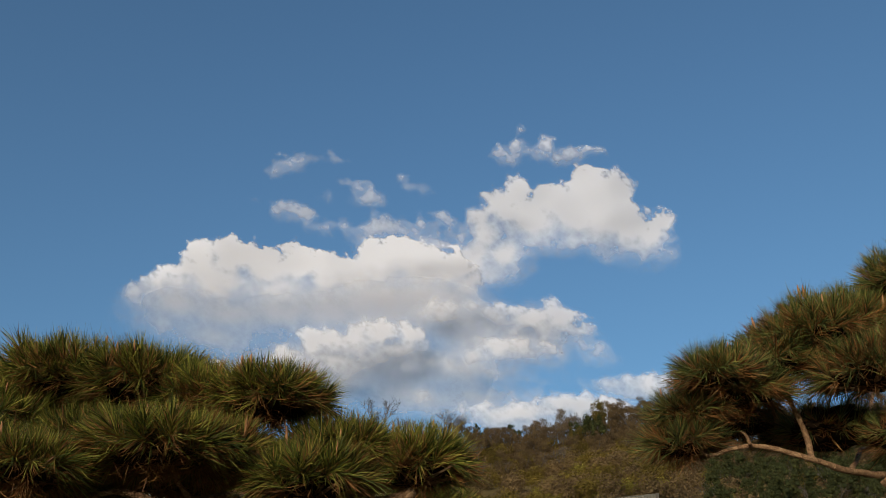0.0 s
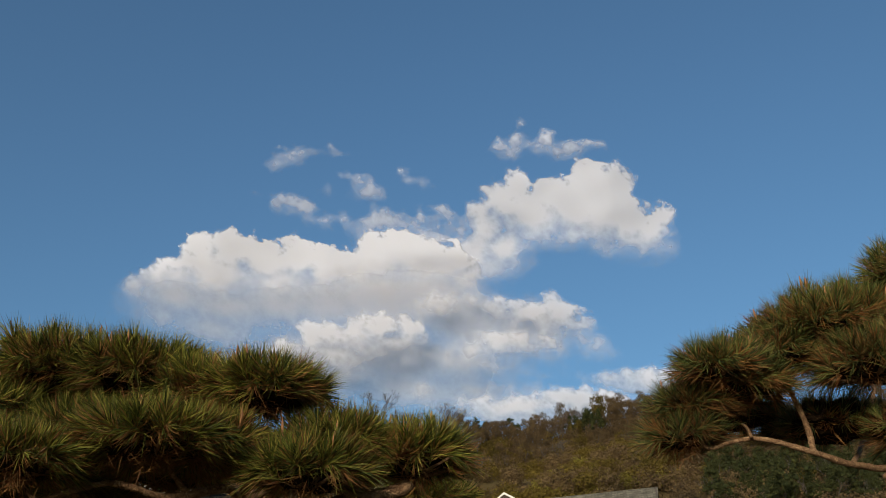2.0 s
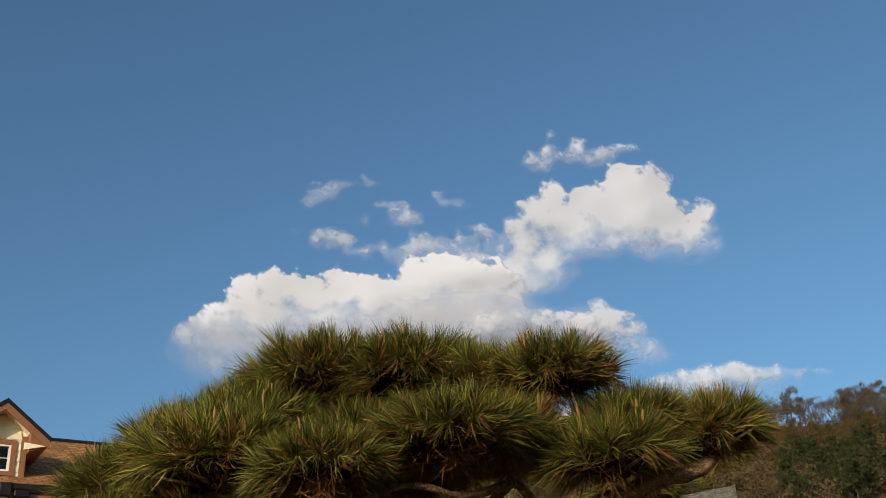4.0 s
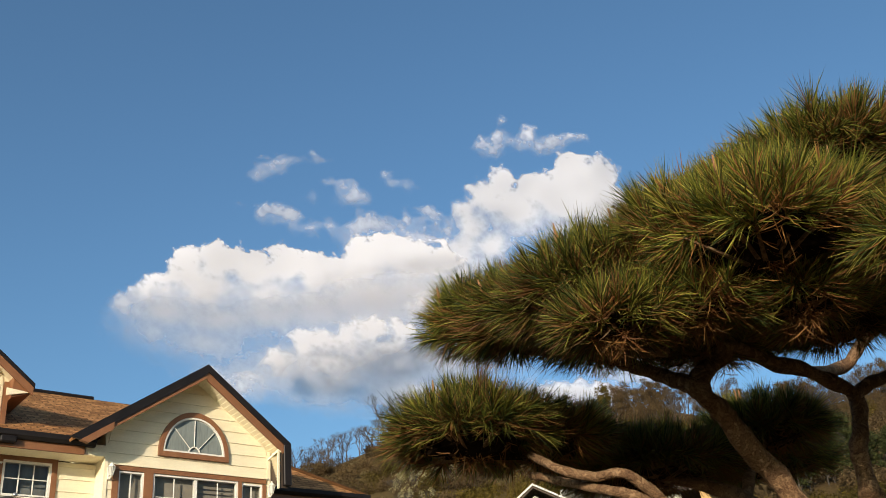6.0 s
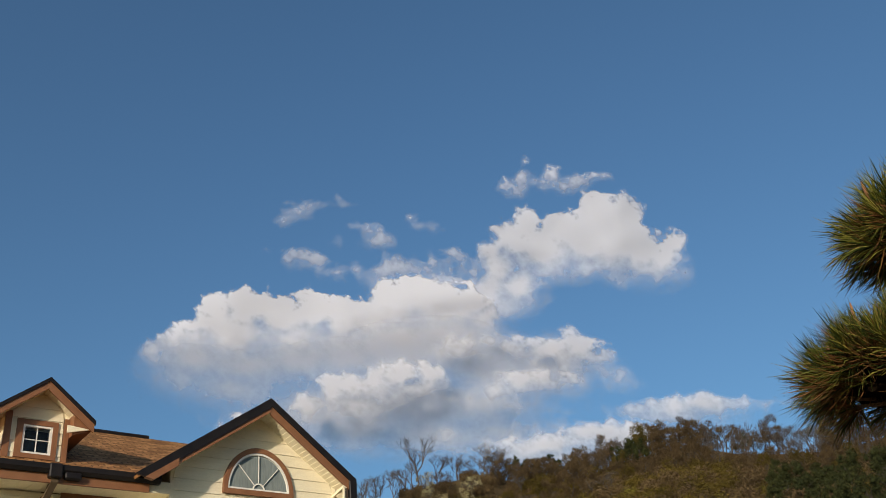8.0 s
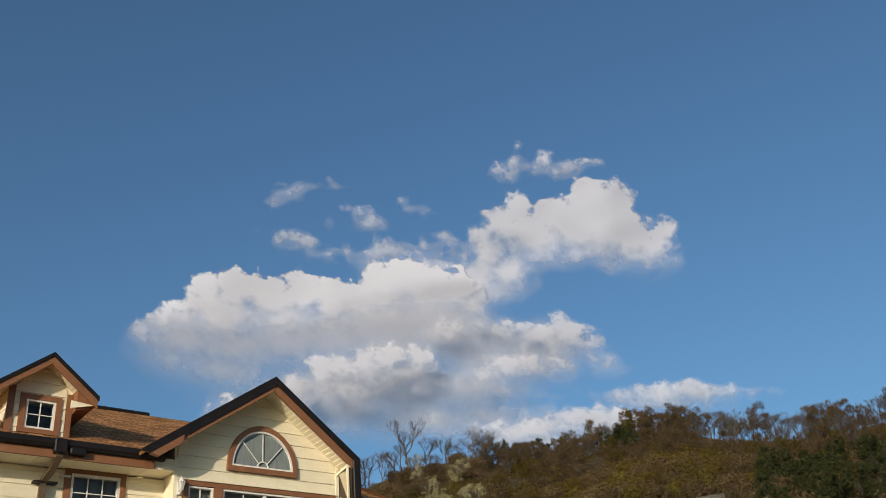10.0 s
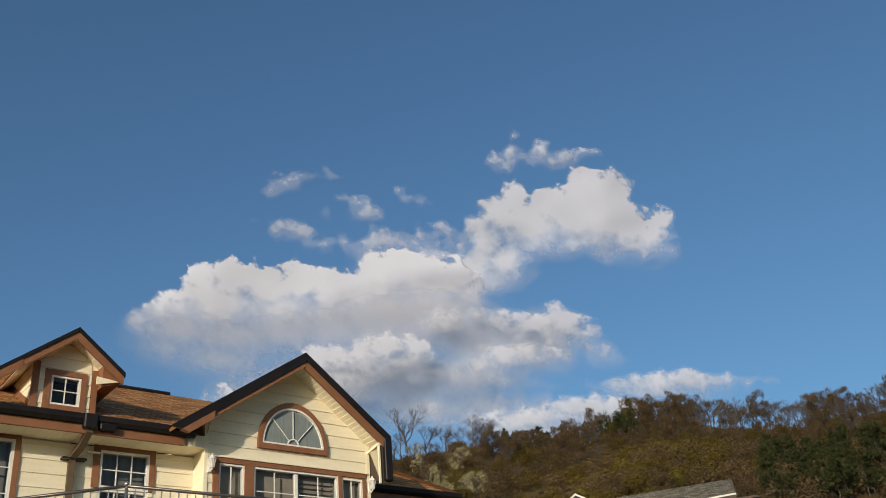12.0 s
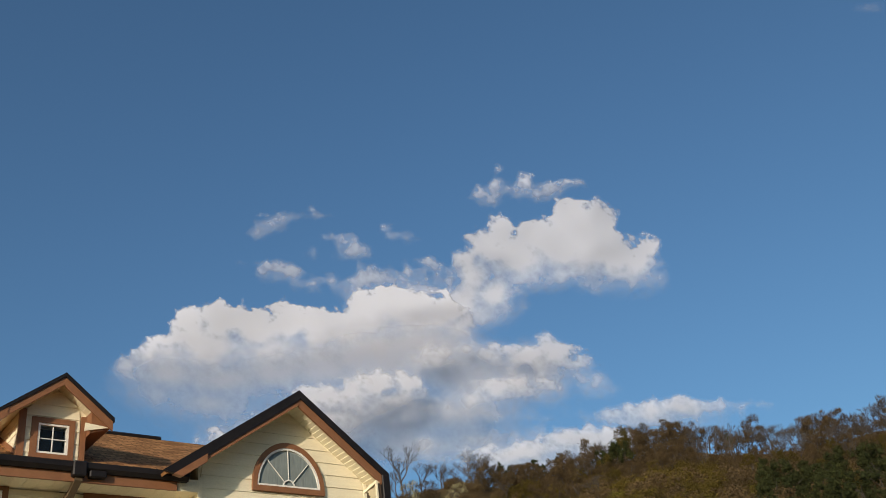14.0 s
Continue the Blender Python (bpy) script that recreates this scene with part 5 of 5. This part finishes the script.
leaf_cloud(scatter(40, 51, 70, 64, 94, 0.25, 0.6), 0.12, 170, 2.2, OLIVE, "low_bushes", "low olive bushes on the near slope", 0.8, 0.0, 0.5)


def bare_tree(seed, height, forks=6, wide=0.72):
    """A leafless tree: forked tapering limbs that end in fine twigs."""
    r = random.Random(seed)
    vs, qs = [], []

    def seg(a, b, ra, rb):
        d = (b - a).normalized()
        o = d.orthogonal().normalized()
        o2 = d.cross(o)
        i = len(vs)
        for p, q in ((a, ra), (b, rb)):
            for x in (0, 2.094, 4.189):
                vs.append(p + (o * math.cos(x) + o2 * math.sin(x)) * q)
        for x in range(3):
            qs.append((i + x, i + (x + 1) % 3, i + 3 + (x + 1) % 3, i + 3 + x))

    def twig(a, b, w):
        o = (b - a).cross(Vector((r.uniform(-1, 1), r.uniform(-1, 1), r.uniform(-1, 1)))).normalized() * w
        i = len(vs)
        vs.extend((a - o, a + o, b))
        qs.append((i, i + 1, i + 2))

    def grow(p, d, ln, rad, depth):
        q = p + d * ln
        if depth < 2:
            twig(p, q, max(rad, 0.016))
        else:
            bend = p.lerp(q, 0.5) + Vector((r.uniform(-1, 1), r.uniform(-1, 1), r.uniform(-0.5, 0.5))) * ln * 0.08
            seg(p, bend, rad, rad * 0.85)
            seg(bend, q, rad * 0.85, rad * 0.7)
        if depth == 0:
            return
        for _ in range(3):
            nd = (d + Vector((r.uniform(-1, 1), r.uniform(-1, 1), r.uniform(-0.35, 0.75))) * wide).normalized()
            grow(p.lerp(q, r.uniform(0.5, 1.0)), nd, ln * r.uniform(0.52, 0.8), max(rad * 0.58, 0.014), depth - 1)
    grow(Vector((0, 0, -0.5)), Vector((r.uniform(-0.1, 0.1), r.uniform(-0.1, 0.1), 1)).normalized(), height * 0.34, height * 0.016, forks)
    return vs, qs


bare_meshes = [mesh_of("trunk", *bare_tree(40 + k, 8.0, 6, (0.72, 0.85, 0.62, 0.78)[k]), TWIG) for k in range(4)]
stem_meshes = [mesh_of("trunk", *bare_tree(60 + k, 8.0, 4), TWIG) for k in range(3)]


def leafy(material, seed, rad, tall, count, per, size, core=0.8, conic=0.0, slim=0.8, low=0.30):
    """A crown of uneven leafy lumps with gaps between them."""
    r = np.random.default_rng(seed)
    lumps = []
    for k in range(count):
        h = (k + r.uniform(0, 1)) / count
        reach = rad * (1 - conic * h) * (0.55 + 0.45 * math.sin(math.pi * (0.15 + 0.8 * h)))
        a = r.uniform(0, 6.28)
        o = reach * math.sqrt(r.uniform(0.05, 0.75))
        ro = rad * r.uniform(0.18, 0.36) * (1 - 0.6 * conic * h)
        lumps.append((o * math.cos(a), o * math.sin(a), tall * (low + (0.92 - low) * h), ro, r.uniform(0.7, 1.2)))
    v, f = foliage(lumps, per, size, r, core, slim)
    me = raw_mesh("crown", v, np.zeros((0, 4), int), f, material)
    me.polygons.foreach_set("use_smooth", [True] * len(me.polygons))
    return me


CROWNS = {
    "rust": [leafy(RUST, 3 + k, 2.6, 7.2, 22, 180, 0.36, 0.0, 0.0, 0.10, 0.14) for k in range(4)],
    "olive": [leafy(OLIVE, 13 + k, 2.7, 7.0, 24, 170, 0.17, 0.0, 0.0, 0.55, 0.16) for k in range(3)],
    "conifer": [leafy(CONIFER, 23 + k, 2.6, 8.0, 30, 170, 0.26, 0.42, 0.7, 0.26) for k in range(3)],
    "evergreen": [leafy(CONIFER, 53 + k, 3.0, 7.6, 30, 130, 0.18, 0.5, 0.15, 0.45) for k in range(2)],
    "blossom": [leafy(BLOSSOM, 33 + k, 2.4, 6.0, 26, 60, 0.13, 0.0) for k in range(3)],
}
LABELS = {
    "bare": "leafless grey-brown tree on the hill ridge", "rust": "thin-leaved brown tree on the wooded hill", "olive": "olive green tree on the wooded hill",
    "conifer": "dark green conifer on the wooded hill", "blossom": "pale blossoming tree on the hillside", "evergreen": "broad dark evergreen tree on the ridge",
}


def hill_tree(kind, az, r, scale, form=None):
    px, py, pz = at_polar(az, r)
    e = tagged(empty("hill_tree", (px, py, pz - 0.2)), LABELS[kind], "tree", kind + " trees on the hill")
    e.scale = (scale, scale, scale * rng.uniform(0.9, 1.15))
    e.rotation_euler = (0, 0, rng.uniform(0, 6.28))
    t = new("trunk", (bare_meshes if kind in ("bare", "blossom") else stem_meshes)[int(rng.integers(0, 3)) if form is None else form])
    t.parent = e
    if kind != "bare":
        c = new("crown", CROWNS[kind][int(rng.integers(0, len(CROWNS[kind])))])
        c.parent = e
    return e


for az, r, sc in ((53.0, 57, 0.32), (57.4, 60, 0.34), (55.9, 58, 0.22)):
    hill_tree("olive", az, r, sc)
for az, r, sc in ((56.6, 74, 0.42), (58.0, 80, 0.36), (54.6, 78, 0.34), (59.4, 76, 0.4)):
    hill_tree("bare", az, r, sc)
hill_tree("bare", 35.9, 198, 2.1, 0)
for az, r, sc in ((30.5, 198, 1.6), (29.5, 200, 1.35), (31.4, 203, 1.2), (37.2, 199, 1.4), (38.4, 201, 1.1), (40.6, 196, 1.4), (40.1, 199, 1.25), (35.2, 203, 1.35), (32.6, 196, 1.3), (33.4, 201, 1.2)):
    hill_tree("bare", az, r, sc)


def row(a0, a1, step, r0, r1, s0, s1, kinds):
    for az in np.arange(a0, a1, step):
        hill_tree(kinds[int(rng.integers(0, len(kinds)))], az + rng.uniform(-0.6, 0.6) * step, rng.uniform(r0, r1), rng.uniform(s0, s1))


row(27.5, 36.0, 0.5, 192, 206, 0.7, 1.2, ["bare"])
row(36.5, 41.8, 0.45, 186, 206, 0.6, 0.95, ["bare", "bare", "rust"])
row(41.0, 47.5, 0.26, 178, 204, 0.72, 0.95, ["rust", "rust", "rust", "bare"])
row(45.5, 49.5, 0.5, 182, 200, 0.85, 1.05, ["bare", "rust"])
row(49.3, 53.3, 0.26, 180, 204, 0.85, 1.08, ["rust", "olive", "rust", "bare"])
row(53.0, 68.0, 0.19, 188, 208, 0.85, 1.15, ["bare", "bare", "bare", "bare", "bare", "bare", "rust"])
row(53.5, 68.0, 0.5, 165, 188, 0.5, 0.75, ["rust", "olive", "rust", "bare"])
row(41.0, 54.0, 0.6, 152, 180, 0.55, 0.85, ["rust", "olive", "rust", "bare"])
for az in (42.0, 42.5, 43.2, 44.0, 44.5, 55.3):
    hill_tree("conifer", az, 204, rng.uniform(0.62, 0.85))
for az, r, sc in ((47.9, 186, 0.80), (48.6, 186, 0.92), (49.2, 184, 0.80)):
    hill_tree("evergreen", az, r, sc)
for az in np.arange(36.4, 39.8, 0.22):
    hill_tree("blossom", az, rng.uniform(105, 188), rng.uniform(0.5, 0.85))
row(56.0, 67.0, 0.7, 98, 112, 0.55, 0.8, ["conifer", "evergreen"])
row(56.6, 67.0, 0.7, 116, 134, 0.58, 0.80, ["conifer", "evergreen", "evergreen"])

# ---------------------------------------------------------------- clouds
SKY = pose(-8.275, 5.500, 1.519, 119.87, 7.09, -35.77)
CE, CR, CU, CB = (np.array(SKY.col[k][:3]) for k in (3, 0, 1, 2))
CD, CF = 3800.0, 1720.3


def lattice(ix, iy, seed):
    h = np.sin(ix * 127.1 + iy * 311.7 + seed * 74.7) * 43758.5453
    return h - np.floor(h)


def vnoise(px, py, seed):
    ix, iy = np.floor(px), np.floor(py)
    fx, fy = px - ix, py - iy
    fx, fy = fx * fx * fx * (fx * (fx * 6 - 15) + 10), fy * fy * fy * (fy * (fy * 6 - 15) + 10)
    a = lattice(ix, iy, seed) * (1 - fx) + lattice(ix + 1, iy, seed) * fx
    b = lattice(ix, iy + 1, seed) * (1 - fx) + lattice(ix + 1, iy + 1, seed) * fx
    return a * (1 - fy) + b * fy


def fbm(px, py, seed, octaves=5, keep=0.55):
    """Turned octaves of noise, about -0.5 to 0.5."""
    s, amp, tot = 0, 0.5, 0
    for k in range(octaves):
        s = s + amp * vnoise(px, py, seed + k)
        tot += amp
        amp *= keep
        px, py = 2.03 * (0.8 * px - 0.6 * py) + 7.1, 2.03 * (0.6 * px + 0.8 * py) - 3.7
    return s / tot - 0.5


def billow(px, py, seed, octaves=3):
    """Rounded bulges parted by creases, about 0 to 1."""
    s, amp, tot = 0, 0.5, 0
    for k in range(octaves):
        s = s + amp * (1 - 2 * np.abs(vnoise(px, py, seed + k) - 0.5)) ** 1.5
        tot += amp
        amp *= 0.5
        px, py = 2.1 * (0.8 * px - 0.6 * py) + 3.3, 2.1 * (0.6 * px + 0.8 * py) + 1.9
    return s / tot


def softened(a, r):
    """Box blur, three passes."""
    for _ in range(3):
        for ax in (0, 1):
            p = np.pad(a, [(r + 1, r) if k == ax else (0, 0) for k in (0, 1)], mode="edge")
            c = np.cumsum(p, axis=ax)
            n = a.shape[ax]
            a = (np.take(c, range(2 * r + 1, 2 * r + 1 + n), axis=ax) - np.take(c, range(0, n), axis=ax)) / (2 * r + 1)
    return a


def cloud_sheet(blobs, depth, crisp=9.0, soft=60.0, cap=0.97, rough=1.0, bulge=0.5, broad=14, bumps=1.0, lean=0.0, thin=0.0, swell=9.0, seed=0, step=2.5):
    """One billowing sheet of cloud round puffs (across, down, half width, half height): crisp on top, fading below.
    Gives places, quads, thickness and opacity."""
    b = np.array(blobs, float)
    pad = 56 + 0.5 * soft
    gx, gy = np.meshgrid(np.arange((b[:, 0] - b[:, 2]).min() - 64, (b[:, 0] + b[:, 2]).max() + 64, step),
                         np.arange((b[:, 1] - b[:, 3]).min() - 56, (b[:, 1] + b[:, 3]).max() + pad, step))
    wx = gx + rough * (16 * fbm(gx / 60, gy / 48, 3 + seed) + 10 * fbm(gx / 20, gy / 16, 9 + seed, 4))
    wy = gy + rough * (13 * fbm(gx / 60, gy / 48, 5 + seed) + 10 * fbm(gx / 20, gy / 16, 12 + seed, 4))
    acc = np.zeros_like(gx)
    for cx, cy, rx, ry in b:
        q = (1 - np.sqrt(((wx - cx) / rx) ** 2 + ((wy - cy) / ry) ** 2)) * min(rx, ry)
        acc = acc + np.exp(np.clip(q, -120, 120) / 7.0)
    f = 7.0 * np.log(acc + 1e-9) + swell
    calm = softened(f, 7)
    down = np.clip(0.5 - 0.9 * np.gradient(calm, step, axis=0), 0, 1)
    down = softened(down * down * (3 - 2 * down), 4)
    edge = f + rough * (20 * (billow(gx / 40, gy / 32, 21 + seed) - 0.6) + 24 * (1 - 0.65 * down) * fbm(gx / 17, gy / 13, 25 + seed, 5, 0.62))
    width = crisp + soft * down
    thick = (edge + 0.25 * soft * down) / width
    thick = np.minimum(thick, 1.6) - thin * (0.55 + 1.6 * fbm(gx / 34, gy / 26, 51 + seed, 5, 0.62))
    dome = softened(np.clip(f, -10, 46), broad)
    puff = softened(billow(gx / 90, gy / 70, 31 + seed, 2), 5) + 0.22 * softened(billow(gx / 34, gy / 27, 37 + seed, 2), 3)
    top = bulge * dome * (1 - 0.3 * down) + bumps * 17 * puff - lean * (gy - b[:, 1].min())
    keep = thick > -0.4
    cell = keep[:-1, :-1] | keep[1:, :-1] | keep[:-1, 1:] | keep[1:, 1:]
    idx = np.arange(gx.size).reshape(gx.shape)
    q = np.stack([idx[:-1, :-1][cell], idx[:-1, 1:][cell], idx[1:, 1:][cell], idx[1:, :-1][cell]], 1)
    used, inv = np.unique(q, return_inverse=True)
    d = CD + depth
    ux, uy = (gx - 784).ravel()[used] * d / CF, (441 - gy).ravel()[used] * d / CF
    v = CE + ux[:, None] * CR + uy[:, None] * CU - d * CB + (top.ravel()[used] * d / CF)[:, None] * CB
    return v, inv.reshape(q.shape), thick.ravel()[used], np.full(len(used), cap)


def cloud(sheets, label, names=()):
    """A cloud of one sheet, or of several named parts one behind the other."""
    whole = empty("cloud", CE - CD * CB) if names else None
    for k, (v, q, t, c) in enumerate(sheets):
        me = raw_mesh("cloud", v - (CE - CD * CB) if names else v, q, np.zeros((0, 3), int), CLOUD)
        me.polygons.foreach_set("use_smooth", [True] * len(me.polygons))
        for kind, values in (("thickness", t), ("opacity", c)):
            at = me.attributes.new(kind, "FLOAT", "POINT")
            at.data.foreach_set("value", values.astype(np.float32))
        ob = new(names[k] if names else "cloud", me)
        ob.parent = whole
    return tagged(whole or ob, label, "cloud", "clouds in the sky")


VEIL = [(330, 655, 70, 34), (420, 665, 90, 34), (510, 650, 90, 36), (600, 640, 90, 40), (690, 625, 90, 60), (780, 610, 90, 60), (850, 640, 80, 60),
        (640, 720, 90, 60), (740, 720, 110, 60), (840, 715, 90, 40), (940, 650, 80, 44), (560, 740, 90, 50), (470, 760, 80, 30), (980, 620, 60, 26), (800, 780, 120, 26), (400, 705, 80, 28), (310, 690, 50, 20), (620, 770, 110, 46), (740, 772, 110, 40), (870, 765, 80, 30)]
BANK = [(262, 638, 20, 24), (295, 618, 34, 28), (335, 610, 40, 30), (365, 565, 30, 36), (420, 555, 44, 38), (400, 610, 70, 40), (480, 572, 50, 38), (535, 562, 44, 38),
        (590, 578, 44, 38), (500, 610, 90, 34), (640, 572, 44, 40), (680, 550, 44, 46), (725, 530, 48, 46), (765, 545, 44, 46), (800, 560, 26, 40), (812, 538, 26, 36), (838, 560, 26, 26), (610, 608, 70, 26), (700, 595, 70, 36), (780, 590, 60, 28), (648, 514, 14, 8)]
HEAD = [(845, 520, 34, 46), (860, 470, 36, 34), (850, 445, 26, 20), (885, 400, 36, 24), (905, 382, 22, 20), (895, 430, 44, 30), (900, 500, 38, 40), (880, 540, 36, 24), (940, 440, 54, 44), (975, 405, 44, 34), (1030, 365, 38, 38), (1015, 420, 66, 56),
        (1085, 365, 28, 22), (1070, 420, 56, 60), (1110, 440, 48, 42), (1145, 450, 40, 38), (1172, 420, 14, 20), (1165, 472, 22, 16), (1010, 465, 50, 26), (1085, 475, 54, 20), (922, 525, 18, 22)]
ARM = [(905, 612, 34, 18), (960, 612, 50, 22), (1010, 615, 40, 22), (1045, 622, 24, 16), (985, 640, 70, 24), (1080, 658, 22, 11), (1050, 650, 24, 14), (985, 578, 12, 9), (1005, 596, 20, 12)]
LOBE = [(800, 708, 26, 13), (860, 690, 40, 26), (905, 672, 40, 22), (950, 672, 50, 22), (1000, 668, 34, 18), (900, 708, 70, 20), (780, 770, 18, 22), (800, 620, 50, 24), (850, 600, 26, 18)]
FRONT = [(575, 700, 26, 24), (610, 690, 34, 24), (655, 680, 40, 22), (705, 664, 40, 20), (740, 660, 26, 14), (620, 730, 60, 34), (540, 730, 30, 26), (425, 768, 36, 24), (400, 780, 22, 16), (470, 775, 46, 26), (690, 705, 60, 26), (735, 690, 50, 24)]
CREST = [(650, 490, 36, 18), (680, 478, 34, 18), (715, 484, 34, 16), (735, 466, 28, 10), (760, 492, 30, 16), (790, 500, 26, 16), (790, 448, 16, 6), (812, 478, 16, 12)]
cloud([
    cloud_sheet(CREST, 4, crisp=22, soft=30, cap=0.74, bulge=0.3, bumps=0.5, seed=60, swell=6),
    cloud_sheet(BANK, -24, crisp=9, soft=66, bulge=0.30, broad=12, bumps=0.85, swell=5),
    cloud_sheet(HEAD, 12, crisp=11, soft=46, bulge=0.28, broad=14, bumps=1.2, seed=10, cap=0.88, swell=3),
    cloud_sheet(VEIL, -90, crisp=56, soft=20, cap=0.76, rough=0.45, bulge=0.05, bumps=0.4, lean=0.26, broad=20, seed=70, swell=24, step=4.0),
    cloud_sheet(ARM, -125, crisp=12, soft=60, bulge=0.30, broad=9, bumps=0.4, seed=20, cap=0.80, swell=4),
    cloud_sheet(LOBE, -135, crisp=18, soft=64, bulge=0.30, broad=10, bumps=0.4, seed=30, cap=0.78, swell=4),
    cloud_sheet(FRONT, -140, crisp=12, soft=66, bulge=0.32, broad=10, bumps=0.4, seed=40, cap=0.86, swell=4),
], "broad white cumulus bank with a grey base in the blue sky", ("crest", "bank", "head", "grey_base", "arm", "lobe", "front_billow"))
STRIP = [(1115, 712, 40, 11), (1178, 706, 36, 16), (1232, 700, 44, 17), (1275, 698, 32, 11), (1312, 690, 24, 4), (1190, 722, 64, 16)]
cloud([cloud_sheet(STRIP, -150, crisp=12, soft=44, swell=6.0, cap=0.86, rough=0.6, bulge=0.5, broad=6, bumps=0.6, seed=5)], "long white cloud strip above the hill")
LOW = [(1030, 752, 26, 14), (1065, 752, 30, 14), (1120, 752, 40, 12), (1000, 775, 40, 12), (930, 786, 40, 10), (965, 780, 40, 10), (905, 800, 30, 12), (1090, 775, 60, 20), (980, 800, 90, 16)]
cloud([cloud_sheet([(900, 762, 44, 9), (945, 756, 30, 9), (975, 745, 18, 12), (988, 736, 9, 8)], -120, crisp=22, soft=30, cap=0.5, rough=0.7, bulge=0.4, broad=6, bumps=0.5, seed=35),
       cloud_sheet(LOW, -150, crisp=12, soft=40, swell=8.0, cap=0.86, rough=0.6, bulge=0.5, broad=6, bumps=0.6, seed=15)], "low white cloud bank resting on the ridge", ("thin_veil", "low_bank"))
TORN = "small torn white cloud puff"
for puffs, cap, label in (
    ([(905, 280, 16, 8), (895, 304, 12, 11), (920, 316, 30, 11), (950, 302, 14, 14), (975, 322, 24, 15), (1003, 312, 22, 12), (1022, 300, 14, 6), (868, 330, 20, 9), (890, 338, 16, 9), (1040, 308, 10, 5)], 0.78, "ragged white cloud wisps"),
    ([(482, 400, 16, 11), (505, 388, 20, 9), (525, 372, 20, 9), (545, 366, 12, 5)], 0.55, TORN),
    ([(574, 357, 11, 9), (588, 368, 14, 9)], 0.50, TORN),
    ([(492, 468, 12, 14), (515, 456, 24, 10), (540, 468, 20, 14), (520, 478, 16, 10), (570, 488, 20, 7), (586, 488, 14, 8), (612, 482, 18, 7)], 0.68, TORN),
    ([(612, 407, 18, 6), (636, 414, 20, 9), (655, 428, 20, 14), (645, 440, 16, 9), (672, 424, 9, 9)], 0.62, TORN),
    ([(702, 386, 10, 9), (722, 402, 22, 11), (744, 408, 12, 7)], 0.42, TORN),
    ([(452, 452, 13, 7)], 0.32, "faint wisp of cloud in the blue"), ([(578, 434, 20, 8)], 0.22, "faint wisp of cloud in the blue"), ([(1560, -22, 36, 12)], 0.22, "faint wisp of cloud in the blue"),
):
    cloud([cloud_sheet(puffs, 80, crisp=13, soft=14, cap=cap, rough=0.62, bulge=0.4, broad=4, bumps=0.5, thin=0.22, swell=3.0, seed=int(puffs[0][0]) % 97, step=1.6)], label)
